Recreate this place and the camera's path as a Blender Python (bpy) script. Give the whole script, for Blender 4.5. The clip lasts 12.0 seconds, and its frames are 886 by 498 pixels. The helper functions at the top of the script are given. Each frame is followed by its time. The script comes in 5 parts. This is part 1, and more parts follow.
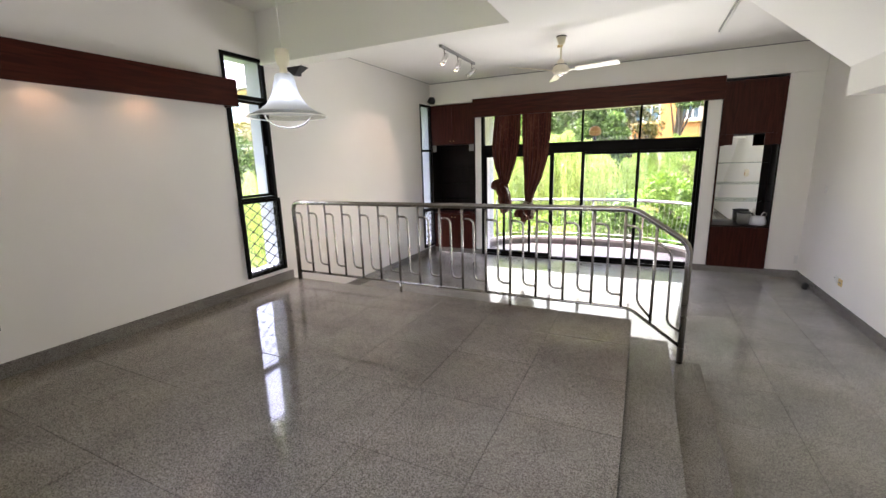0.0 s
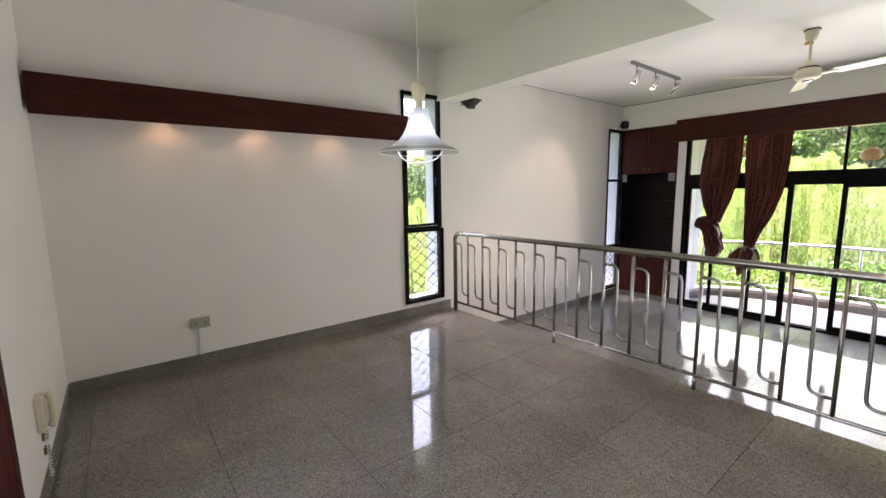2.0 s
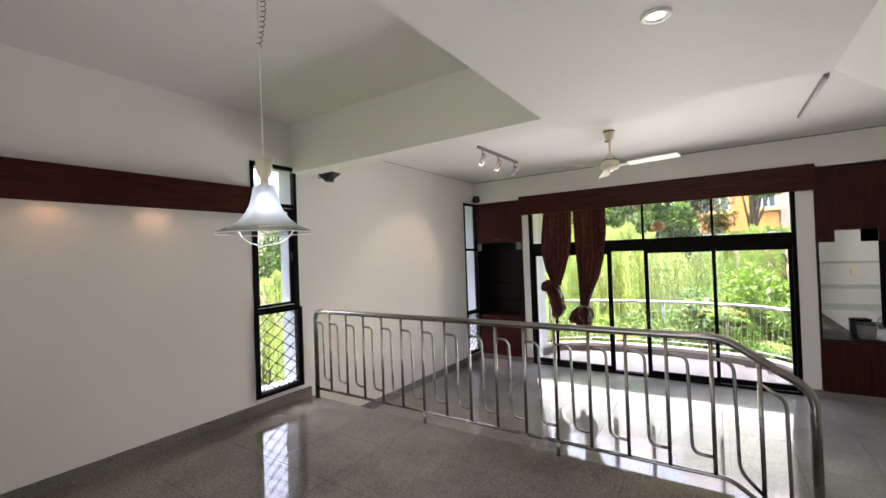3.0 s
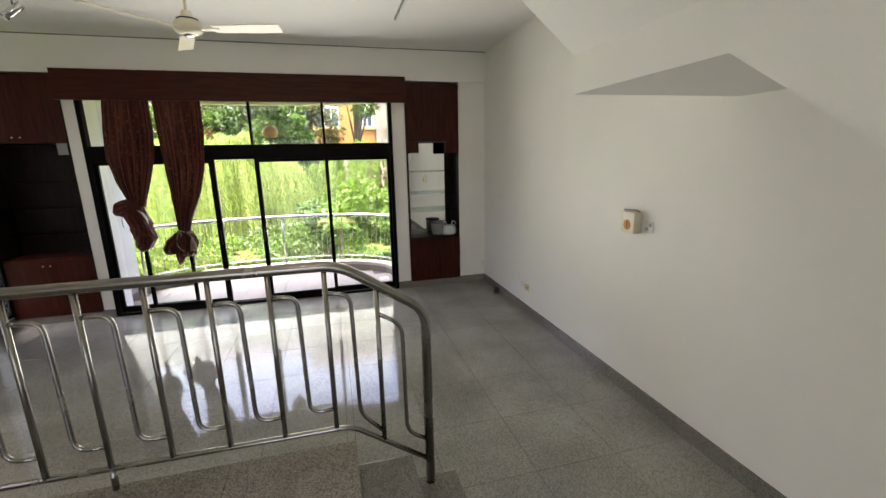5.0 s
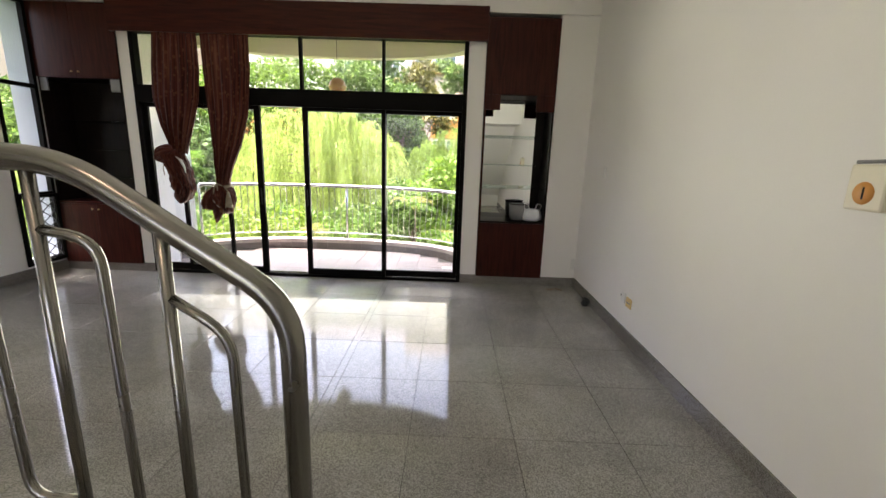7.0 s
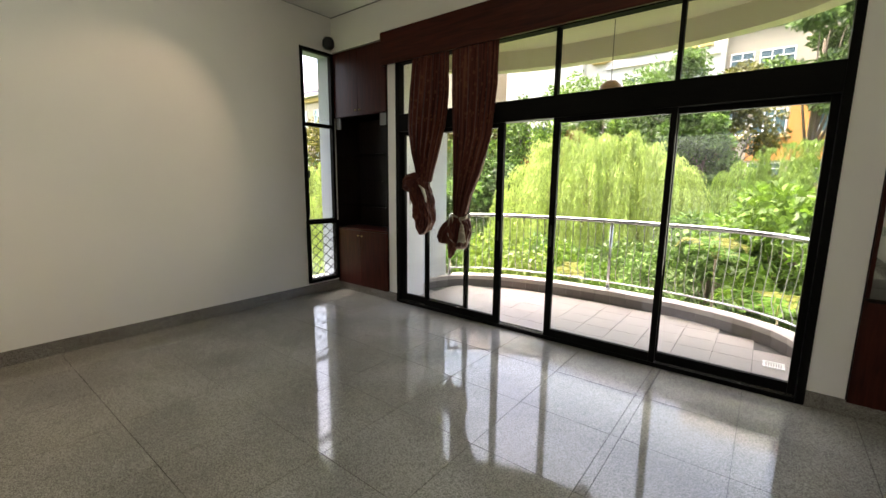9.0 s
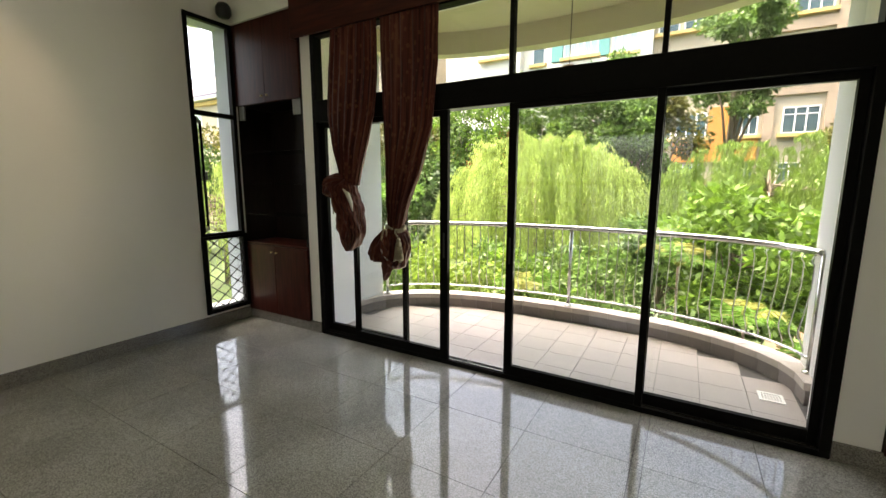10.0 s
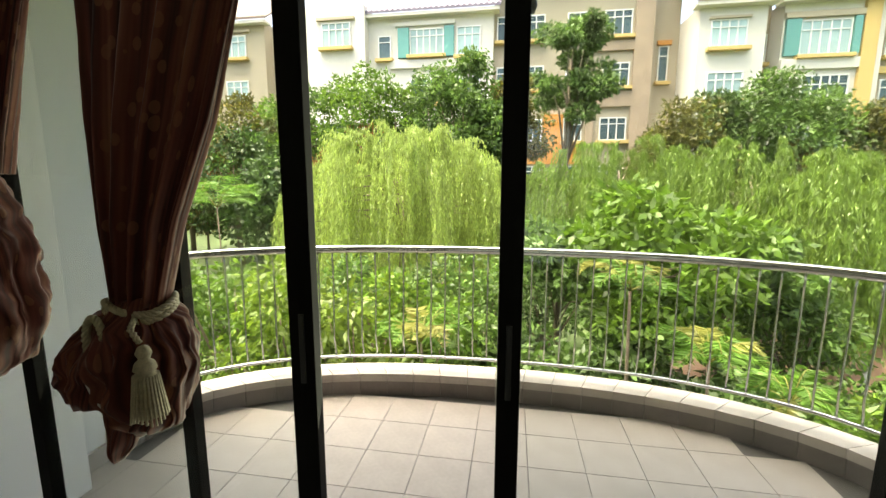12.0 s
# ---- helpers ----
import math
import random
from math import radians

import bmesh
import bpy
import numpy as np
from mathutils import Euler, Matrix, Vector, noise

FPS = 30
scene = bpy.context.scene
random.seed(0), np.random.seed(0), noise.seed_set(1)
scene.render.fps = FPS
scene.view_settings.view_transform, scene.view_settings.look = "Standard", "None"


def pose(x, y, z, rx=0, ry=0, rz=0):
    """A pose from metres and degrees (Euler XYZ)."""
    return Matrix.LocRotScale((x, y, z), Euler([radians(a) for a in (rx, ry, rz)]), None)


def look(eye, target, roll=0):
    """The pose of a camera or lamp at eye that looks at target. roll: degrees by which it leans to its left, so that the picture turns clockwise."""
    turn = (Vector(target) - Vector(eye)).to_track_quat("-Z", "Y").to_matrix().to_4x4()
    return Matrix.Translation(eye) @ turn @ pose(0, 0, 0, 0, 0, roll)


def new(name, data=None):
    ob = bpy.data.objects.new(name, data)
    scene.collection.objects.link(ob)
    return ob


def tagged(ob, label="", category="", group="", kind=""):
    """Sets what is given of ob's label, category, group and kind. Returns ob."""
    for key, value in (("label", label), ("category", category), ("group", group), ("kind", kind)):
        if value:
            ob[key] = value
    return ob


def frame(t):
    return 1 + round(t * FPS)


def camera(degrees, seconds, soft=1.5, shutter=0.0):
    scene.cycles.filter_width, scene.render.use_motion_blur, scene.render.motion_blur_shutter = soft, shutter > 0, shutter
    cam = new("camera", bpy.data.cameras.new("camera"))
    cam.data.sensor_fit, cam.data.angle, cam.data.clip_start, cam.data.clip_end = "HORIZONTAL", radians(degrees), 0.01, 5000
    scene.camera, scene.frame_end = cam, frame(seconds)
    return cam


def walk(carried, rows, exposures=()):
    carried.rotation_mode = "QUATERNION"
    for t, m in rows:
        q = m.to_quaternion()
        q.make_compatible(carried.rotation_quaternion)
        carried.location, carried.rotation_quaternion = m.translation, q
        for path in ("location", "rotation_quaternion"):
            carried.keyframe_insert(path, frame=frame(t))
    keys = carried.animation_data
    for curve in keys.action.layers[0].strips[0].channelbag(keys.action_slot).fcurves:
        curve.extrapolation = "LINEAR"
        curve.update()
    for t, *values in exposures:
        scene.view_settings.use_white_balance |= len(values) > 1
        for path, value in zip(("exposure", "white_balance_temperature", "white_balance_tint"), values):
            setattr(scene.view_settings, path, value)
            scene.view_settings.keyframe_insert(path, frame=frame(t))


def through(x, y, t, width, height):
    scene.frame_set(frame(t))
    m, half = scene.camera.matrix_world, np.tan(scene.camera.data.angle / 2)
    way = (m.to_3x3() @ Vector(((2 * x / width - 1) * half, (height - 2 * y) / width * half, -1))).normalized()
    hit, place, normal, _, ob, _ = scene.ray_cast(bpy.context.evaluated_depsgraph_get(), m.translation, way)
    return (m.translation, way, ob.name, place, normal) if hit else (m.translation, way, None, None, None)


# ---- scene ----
cam = camera(93.8, 12.0)
PATH = [
    (0, (0.315, 0.481, 1.476), (-0.534, 2.243, 1.06), -1.6),
    (0.5, (0.29, 0.734, 1.467), (-0.761, 2.385, 1.054), -0.8),
    (1, (0.261, 0.915, 1.486), (-1.029, 2.385, 1.068), -0.3),
    (1.5, (0.277, 0.966, 1.526), (-1.215, 2.229, 1.104), -0.3),
    (2, (0.35, 1.062, 1.541), (-1.209, 2.285, 1.264), -0.8),
    (2.5, (0.32, 1.142, 1.605), (-1.128, 2.52, 1.538), -1.3),
    (3, (0.264, 1.208, 1.626), (-0.838, 2.877, 1.65), -2.1),
    (3.5, (0.208, 1.372, 1.589), (-0.376, 3.28, 1.454), -2.1),
    (5.5, (0.384, 2.712, 1.476), (0.968, 4.569, 1.018), -0.8),
    (6, (0.594, 3.002, 1.298), (1.164, 4.872, 0.876), 0.1),
    (6.5, (0.797, 3.303, 1.177), (1.155, 5.222, 0.742), 1.2),
    (7, (1.03, 3.625, 1.047), (1.006, 5.577, 0.612), 1.9),
    (7.5, (1.169, 4.028, 0.967), (0.654, 5.915, 0.551), 2.6),
    (9.5, (0.634, 5.413, 0.995), (-0.614, 6.945, 0.685), 0.1),
    (10, (0.391, 5.812, 0.988), (-0.603, 7.52, 0.681), 0.1),
    (10.5, (0.182, 6.246, 0.946), (-0.578, 8.07, 0.64), 0.5),
    (11, (-0.097, 6.721, 0.959), (-0.66, 8.617, 0.664), 0.7),
    (11.5, (-0.386, 7.197, 0.967), (-0.829, 9.124, 0.664), 0.5),
    (12, (-0.713, 7.673, 0.948), (-1.038, 9.623, 0.648), 0.1),
]
EXPOSURES = [(0, 4.3, 5950, 24), (2, 4.2, 5950, 24), (3, 3.93, 5950, 23), (3.5, 3.88, 6000, 22), (5.5, 3.87, 6200, 18), (7.5, 3.98, 6400, 19), (8.5, 3.75, 6550, 15), (9.5, 3.4, 6800, 9), (10.5, 3.4, 7050, 7), (11, 3.3, 7100, 7), (11.5, 3.05, 7100, 2), (12, 2.85, 7100, -2)]
walk(cam, [(t, look(eye, target, roll)) for t, eye, target, roll in PATH], EXPOSURES)
SKY, SUN, PELMET, TRACK, DOWN, PEND = 0.15, 0.6, 0.07, 2.4, 1.5, 0.05
DOORFILL, ENTRYFILL = 6.0, 0.7


# ---- world and light ----
world = bpy.data.worlds.new("sky")
scene.world = world
world.use_nodes = True
wn = world.node_tree.nodes
sky = wn.new("ShaderNodeTexSky")
sky.sky_type, sky.sun_disc = "NISHITA", False
sky.sun_elevation, sky.sun_rotation = radians(74), radians(260)
sky.air_density, sky.dust_density, sky.ozone_density = 0.6, 9.0, 0.6
wn["Background"].inputs["Strength"].default_value = SKY
world.node_tree.links.new(sky.outputs[0], wn["Background"].inputs[0])
sun = new("sun", bpy.data.lights.new("sun", "SUN"))
sun.data.energy, sun.data.angle, sun.data.color = SUN, radians(50), (1.0, 0.95, 0.86)
sun.matrix_world = look((-6, -1, 22), (0, 0, 0))


def lamp(name, kind, power, colour, m, size=0.05, cone=60):
    ob = new(name, bpy.data.lights.new(name, kind))
    ob.data.energy, ob.data.color = power, colour
    ob.data.shadow_soft_size = size
    if kind == "SPOT":
        ob.data.spot_size, ob.data.spot_blend = radians(cone), 0.6
    ob.matrix_world = m
    return ob


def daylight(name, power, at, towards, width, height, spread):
    """An area lamp added at an opening to stand in for sky and sunlit-ground light."""
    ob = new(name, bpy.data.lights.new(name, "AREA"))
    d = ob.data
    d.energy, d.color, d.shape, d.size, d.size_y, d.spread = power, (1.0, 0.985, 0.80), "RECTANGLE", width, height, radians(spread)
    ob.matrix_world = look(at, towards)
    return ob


# added fill lamps: one tilted up in the balcony doors, one at the unseen entrance
daylight("door_daylight_fill", DOORFILL, (-0.76, 8.83, 0.55), (-0.76, 7.83, 1.0), 3.6, 1.9, 116)
daylight("unseen_entrance_fill", ENTRYFILL, (-0.6, -1.75, 1.3), (-0.6, 0.0, 1.6), 2.8, 2.2, 130)


# ---- materials ----
def mat(name, colour, rough=0.5, metal=0.0, tone=0.08, scale=3.0, fine=60.0, bump=0.0, per_object=0.0, per_island=0.0, coat=0.0, spec=0.5):
    """A painted, wooden, metal or stone surface with grain at two scales."""
    m = bpy.data.materials.new(name)
    m.use_nodes = True
    nt = m.node_tree
    n, l = nt.nodes, nt.links
    b = n["Principled BSDF"]
    b.inputs["Metallic"].default_value = metal
    b.inputs["Coat Weight"].default_value = coat
    b.inputs["Coat Roughness"].default_value = 0.08
    b.inputs["Specular IOR Level"].default_value = spec
    tc = n.new("ShaderNodeTexCoord")
    big, small = n.new("ShaderNodeTexNoise"), n.new("ShaderNodeTexNoise")
    big.inputs["Scale"].default_value, big.inputs["Detail"].default_value = scale, 5
    small.inputs["Scale"].default_value, small.inputs["Detail"].default_value = fine, 3
    for t in (big, small):
        l.new(tc.outputs["Object"], t.inputs["Vector"])
    add = n.new("ShaderNodeMath")
    add.operation = "MULTIPLY_ADD"
    l.new(small.outputs[0], add.inputs[0])
    add.inputs[1].default_value = 0.5
    l.new(big.outputs[0], add.inputs[2])
    rng = n.new("ShaderNodeMapRange")
    rng.inputs[1].default_value, rng.inputs[2].default_value = 0.4, 1.1
    rng.inputs[3].default_value, rng.inputs[4].default_value = 1 - tone, 1 + tone
    l.new(add.outputs[0], rng.inputs[0])
    value = rng.outputs[0]
    for amount, node, out in ((per_object, "ShaderNodeObjectInfo", "Random"), (per_island, "ShaderNodeNewGeometry", "Random Per Island")):
        if amount:
            src = n.new(node)
            r2 = n.new("ShaderNodeMapRange")
            r2.inputs[3].default_value, r2.inputs[4].default_value = 1 - amount, 1 + amount
            l.new(src.outputs[out], r2.inputs[0])
            mul = n.new("ShaderNodeMath")
            mul.operation = "MULTIPLY"
            l.new(value, mul.inputs[0])
            l.new(r2.outputs[0], mul.inputs[1])
            value = mul.outputs[0]
    mix = n.new("ShaderNodeVectorMath")
    mix.operation = "SCALE"
    mix.inputs[0].default_value = colour
    l.new(value, mix.inputs["Scale"])
    l.new(mix.outputs[0], b.inputs["Base Color"])
    rr = n.new("ShaderNodeMapRange")
    rr.inputs[3].default_value, rr.inputs[4].default_value = max(0.02, rough * 0.8), min(1, rough * 1.2)
    l.new(big.outputs[0], rr.inputs[0])
    l.new(rr.outputs[0], b.inputs["Roughness"])
    if bump:
        bp = n.new("ShaderNodeBump")
        bp.inputs["Strength"].default_value, bp.inputs["Distance"].default_value = 1.0, bump
        l.new(add.outputs[0], bp.inputs["Height"])
        l.new(bp.outputs[0], b.inputs["Normal"])
    return m


def granite(name, ground, dark, light, rough, scale=160.0):
    """Polished speckled stone: light and dark grains, faint clouding between slabs."""
    m = bpy.data.materials.new(name)
    m.use_nodes = True
    n, l = m.node_tree.nodes, m.node_tree.links
    b = n["Principled BSDF"]
    b.inputs["IOR"].default_value = 1.53
    tc = n.new("ShaderNodeNewGeometry")
    grain = n.new("ShaderNodeTexVoronoi")
    grain.inputs["Scale"].default_value = scale
    l.new(tc.outputs["Position"], grain.inputs["Vector"])
    sep = n.new("ShaderNodeSeparateColor")
    l.new(grain.outputs["Color"], sep.inputs[0])
    ramp = n.new("ShaderNodeValToRGB")
    ramp.color_ramp.interpolation = "LINEAR"
    e = ramp.color_ramp.elements
    e[0].position, e[0].color = 0.12, (*dark, 1)
    e[1].position, e[1].color = 0.92, (*light, 1)
    mid = e.new(0.45)
    mid.color = (*ground, 1)
    l.new(sep.outputs[0], ramp.inputs[0])
    cloud = n.new("ShaderNodeTexNoise")
    cloud.inputs["Scale"].default_value, cloud.inputs["Detail"].default_value = 1.7, 6
    l.new(tc.outputs["Position"], cloud.inputs["Vector"])
    info = n.new("ShaderNodeObjectInfo")
    r1, r2 = n.new("ShaderNodeMapRange"), n.new("ShaderNodeMapRange")
    r1.inputs[1].default_value, r1.inputs[2].default_value = 0.3, 0.7
    r1.inputs[3].default_value, r1.inputs[4].default_value = 0.80, 1.16
    r2.inputs[3].default_value, r2.inputs[4].default_value = 0.965, 1.035
    l.new(cloud.outputs[0], r1.inputs[0])
    l.new(info.outputs["Random"], r2.inputs[0])
    mul = n.new("ShaderNodeMath")
    mul.operation = "MULTIPLY"
    l.new(r1.outputs[0], mul.inputs[0])
    l.new(r2.outputs[0], mul.inputs[1])
    sc = n.new("ShaderNodeVectorMath")
    sc.operation = "SCALE"
    stain, sr, hue = n.new("ShaderNodeTexNoise"), n.new("ShaderNodeMapRange"), n.new("ShaderNodeMix")
    stain.inputs["Scale"].default_value, stain.inputs["Detail"].default_value, stain.inputs["Roughness"].default_value = 0.9, 8, 0.65
    l.new(tc.outputs["Position"], stain.inputs["Vector"])
    sr.inputs[1].default_value, sr.inputs[2].default_value, sr.inputs[3].default_value, sr.inputs[4].default_value = 0.42, 0.68, 0.0, 0.40
    l.new(stain.outputs[0], sr.inputs[0])
    hue.data_type, hue.blend_type = "RGBA", "MULTIPLY"
    l.new(sr.outputs[0], hue.inputs["Factor"])
    l.new(ramp.outputs[0], hue.inputs["A"])
    hue.inputs["B"].default_value = (0.82, 0.74, 0.62, 1)
    l.new(hue.outputs["Result"], sc.inputs[0])
    l.new(mul.outputs[0], sc.inputs["Scale"])
    l.new(sc.outputs[0], b.inputs["Base Color"])
    rr = n.new("ShaderNodeMapRange")
    rr.inputs[3].default_value, rr.inputs[4].default_value = rough * 0.6, rough * 1.5
    l.new(cloud.outputs[0], rr.inputs[0])
    l.new(rr.outputs[0], b.inputs["Roughness"])
    return m


def wood(name, dark, light, rough, coat, along=(1.0, 1.0, 0.08)):
    m = bpy.data.materials.new(name)
    m.use_nodes = True
    n, l = m.node_tree.nodes, m.node_tree.links
    b = n["Principled BSDF"]
    tc, mp = n.new("ShaderNodeTexCoord"), n.new("ShaderNodeMapping")
    mp.inputs["Scale"].default_value = along
    l.new(tc.outputs["Object"], mp.inputs[0])
    g = n.new("ShaderNodeTexNoise")
    g.inputs["Scale"].default_value, g.inputs["Detail"].default_value, g.inputs["Distortion"].default_value = 34, 6, 0.6
    l.new(mp.outputs[0], g.inputs["Vector"])
    ramp = n.new("ShaderNodeValToRGB")
    ramp.color_ramp.elements[0].position, ramp.color_ramp.elements[0].color = 0.3, (*dark, 1)
    ramp.color_ramp.elements[1].position, ramp.color_ramp.elements[1].color = 0.72, (*light, 1)
    l.new(g.outputs[0], ramp.inputs[0])
    l.new(ramp.outputs[0], b.inputs["Base Color"])
    b.inputs["Roughness"].default_value = rough
    b.inputs["Specular IOR Level"].default_value = 0.12
    b.inputs["Coat Weight"].default_value, b.inputs["Coat Roughness"].default_value = coat, 0.12
    return m


def glass(name, tint=(1, 1, 1), shine=0.1):
    """A thin clear pane: mostly clear, with a sharp reflection that grows at grazing angles."""
    m = bpy.data.materials.new(name)
    m.use_nodes = True
    n, l = m.node_tree.nodes, m.node_tree.links
    n.remove(n["Principled BSDF"])
    tr, gl, fr, mx = n.new("ShaderNodeBsdfTransparent"), n.new("ShaderNodeBsdfGlossy"), n.new("ShaderNodeLayerWeight"), n.new("ShaderNodeMixShader")
    tr.inputs[0].default_value = (*tint, 1)
    gl.inputs["Roughness"].default_value = 0.02
    fr.inputs[0].default_value = 0.5
    pw, ad = n.new("ShaderNodeMath"), n.new("ShaderNodeMath")
    pw.operation, pw.inputs[1].default_value = "POWER", 5.0
    ad.operation, ad.inputs[1].default_value, ad.inputs[2].default_value = "MULTIPLY_ADD", 0.6, 0.035
    l.new(fr.outputs["Facing"], pw.inputs[0])
    l.new(pw.outputs[0], ad.inputs[0])
    l.new(ad.outputs[0], mx.inputs[0])
    l.new(tr.outputs[0], mx.inputs[1])
    l.new(gl.outputs[0], mx.inputs[2])
    l.new(mx.outputs[0], n["Material Output"].inputs[0])
    return m


def glow(name, colour, strength):
    m = bpy.data.materials.new(name)
    m.use_nodes = True
    b = m.node_tree.nodes["Principled BSDF"]
    b.inputs["Base Color"].default_value = (*colour, 1)
    b.inputs["Emission Color"].default_value = (*colour, 1)
    b.inputs["Emission Strength"].default_value = strength
    return m


# white window reveals with their bluish shade put into the colour
SHADEREVEAL = mat("shade_toned_reveal_paint", (0.34, 0.36, 0.41), 0.7, tone=0.06, scale=2, fine=60, bump=0.0008)
PAINT = mat("white_wall_paint", (0.83, 0.808, 0.77), 0.55, tone=0.035, scale=1.3, fine=180, bump=0.0006)
CEIL = mat("white_ceiling_paint", (0.84, 0.82, 0.79), 0.7, tone=0.03, scale=1.0, fine=90, bump=0.0006)
OUTWALL = mat("white_outdoor_paint", (0.66, 0.66, 0.64), 0.7, tone=0.05, scale=1.5, fine=70, bump=0.001)
STONE = granite("polished_grey_granite", (0.27, 0.264, 0.242), (0.16, 0.156, 0.142), (0.41, 0.40, 0.372), 0.065, 260.0)
STONEUP = granite("polished_brown_grey_granite", (0.190, 0.173, 0.146), (0.092, 0.082, 0.067), (0.325, 0.305, 0.268), 0.06, 250.0)
STEPSTONE = granite("grey_granite_steps", (0.20, 0.192, 0.168), (0.095, 0.090, 0.076), (0.31, 0.298, 0.265), 0.14, 280.0)
SKIRT = granite("grey_granite_skirting", (0.19, 0.178, 0.16), (0.09, 0.082, 0.072), (0.29, 0.275, 0.25), 0.2, 280.0)
JOINT = mat("dark_joint", (0.055, 0.05, 0.045), 0.6, tone=0.15)
MAHOG = wood("dark_red_mahogany", (0.024, 0.0055, 0.0038), (0.062, 0.014, 0.0085), 0.38, 0.04)
MAHOGH = wood("dark_red_mahogany_lengthwise", (0.026, 0.0052, 0.0033), (0.066, 0.013, 0.007), 0.30, 0.06, (0.08, 0.08, 1.0))
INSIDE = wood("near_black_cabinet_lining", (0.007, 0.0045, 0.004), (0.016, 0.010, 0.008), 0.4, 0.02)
BLACKAL = mat("black_window_frame", (0.007, 0.0065, 0.006), 0.45, 0.0, tone=0.2, scale=4, fine=50, spec=0.03)
STEEL = mat("brushed_stainless_steel", (0.28, 0.268, 0.24), 0.26, 1.0, tone=0.06, scale=5, fine=160)
BRIGHT = mat("polished_stainless_steel", (0.55, 0.55, 0.53), 0.16, 1.0, tone=0.05, scale=5, fine=120)
CHROME = mat("chrome", (0.72, 0.71, 0.70), 0.10, 1.0, tone=0.03)
CREAM = mat("ivory_plastic", (0.70, 0.64, 0.50), 0.38, tone=0.04, scale=8)
WHITEP = mat("white_plastic", (0.74, 0.73, 0.70), 0.4, tone=0.04, scale=8)
BLACKP = mat("black_plastic", (0.013, 0.013, 0.014), 0.45, tone=0.2, scale=8)
GREYP = mat("grey_plastic", (0.22, 0.22, 0.22), 0.5, tone=0.15)
YELLOWP = mat("yellowed_plastic", (0.66, 0.48, 0.20), 0.45, tone=0.1)
ORANGEP = mat("orange_sticker", (0.62, 0.27, 0.05), 0.5, tone=0.08)
BRASS = mat("aged_brass", (0.50, 0.36, 0.16), 0.3, 1.0, tone=0.15)
PANE = glass("clear_window_glass", (0.97, 0.985, 0.975))
SHELFGLASS = glass("greenish_shelf_glass", (0.86, 0.93, 0.90))
MIRROR = mat("mirror", (0.78, 0.80, 0.79), 0.015, 1.0, tone=0.01)
TILE = mat("beige_balcony_tile", (0.285, 0.248, 0.222), 0.42, tone=0.16, scale=5, fine=45, bump=0.0008, per_object=0.05)
KERB = mat("pale_kerb_stone", (0.40, 0.355, 0.31), 0.6, tone=0.18, scale=5, fine=40, bump=0.001, per_object=0.06)
KERBSIDE = mat("dark_kerb_tile", (0.17, 0.145, 0.13), 0.5, tone=0.2, scale=6, fine=50, per_object=0.08)
BULB = glow("warm_bulb", (1.0, 0.62, 0.32), 0.5)
PALEBULB = glow("white_bulb", (0.85, 0.93, 1.0), 0.18)


# ---- mesh tools ----
def box(bm, x0, x1, y0, y1, z0, z1, bevel=0.0):
    got = bmesh.ops.create_cube(bm, size=1.0, matrix=Matrix.Translation(((x0 + x1) / 2, (y0 + y1) / 2, (z0 + z1) / 2)) @ Matrix.Diagonal((x1 - x0, y1 - y0, z1 - z0, 1)))
    if bevel:
        edges = {e for v in got["verts"] for e in v.link_edges}
        bmesh.ops.bevel(bm, geom=list(edges), offset=bevel, segments=2, affect="EDGES", profile=0.6)
    return bm


def boxes(*rows, bevel=0.0):
    bm = bmesh.new()
    for r in rows:
        box(bm, *r, bevel=bevel)
    return bm


def tube(pts, r, seg=10, closed=False, bm=None, flat=1.0):
    """A round bar swept along points, with a radius or one radius a point."""
    bm = bm or bmesh.new()
    pts = [Vector(p) for p in pts]
    n = len(pts)
    rad = r if isinstance(r, (list, tuple)) else [r] * n
    rings, up = [], None
    for i, p in enumerate(pts):
        a = pts[(i - 1) % n] if closed or i else p
        c = pts[(i + 1) % n] if closed or i < n - 1 else p
        t = (c - a).normalized()
        if up is None:
            up = t.orthogonal().normalized() if abs(t.z) > 0.9 else Vector((0, 0, 1))
        side = t.cross(up)
        side = side.normalized() if side.length > 1e-6 else t.orthogonal().normalized()
        up = side.cross(t).normalized()
        rings.append([bm.verts.new(p + rad[i] * (math.cos(k * math.tau / seg) * side + flat * math.sin(k * math.tau / seg) * up)) for k in range(seg)])
    for i in range(n if closed else n - 1):
        a, c = rings[i], rings[(i + 1) % n]
        for k in range(seg):
            bm.faces.new((a[k], a[(k + 1) % seg], c[(k + 1) % seg], c[k]))
    if not closed:
        bm.faces.new(rings[0][::-1])
        bm.faces.new(rings[-1])
    for f in bm.faces:
        f.smooth = True
    return bm


def lathe(profile, seg=32, bm=None, at=(0, 0, 0)):
    """A turned shape from (radius, height) rows."""
    bm = bm or bmesh.new()
    rings = [[bm.verts.new((at[0] + max(r, 1e-4) * math.cos(k * math.tau / seg), at[1] + max(r, 1e-4) * math.sin(k * math.tau / seg), at[2] + z)) for k in range(seg)] for r, z in profile]
    for a, c in zip(rings, rings[1:]):
        for k in range(seg):
            f = bm.faces.new((a[k], a[(k + 1) % seg], c[(k + 1) % seg], c[k]))
            f.smooth = True
    return bm


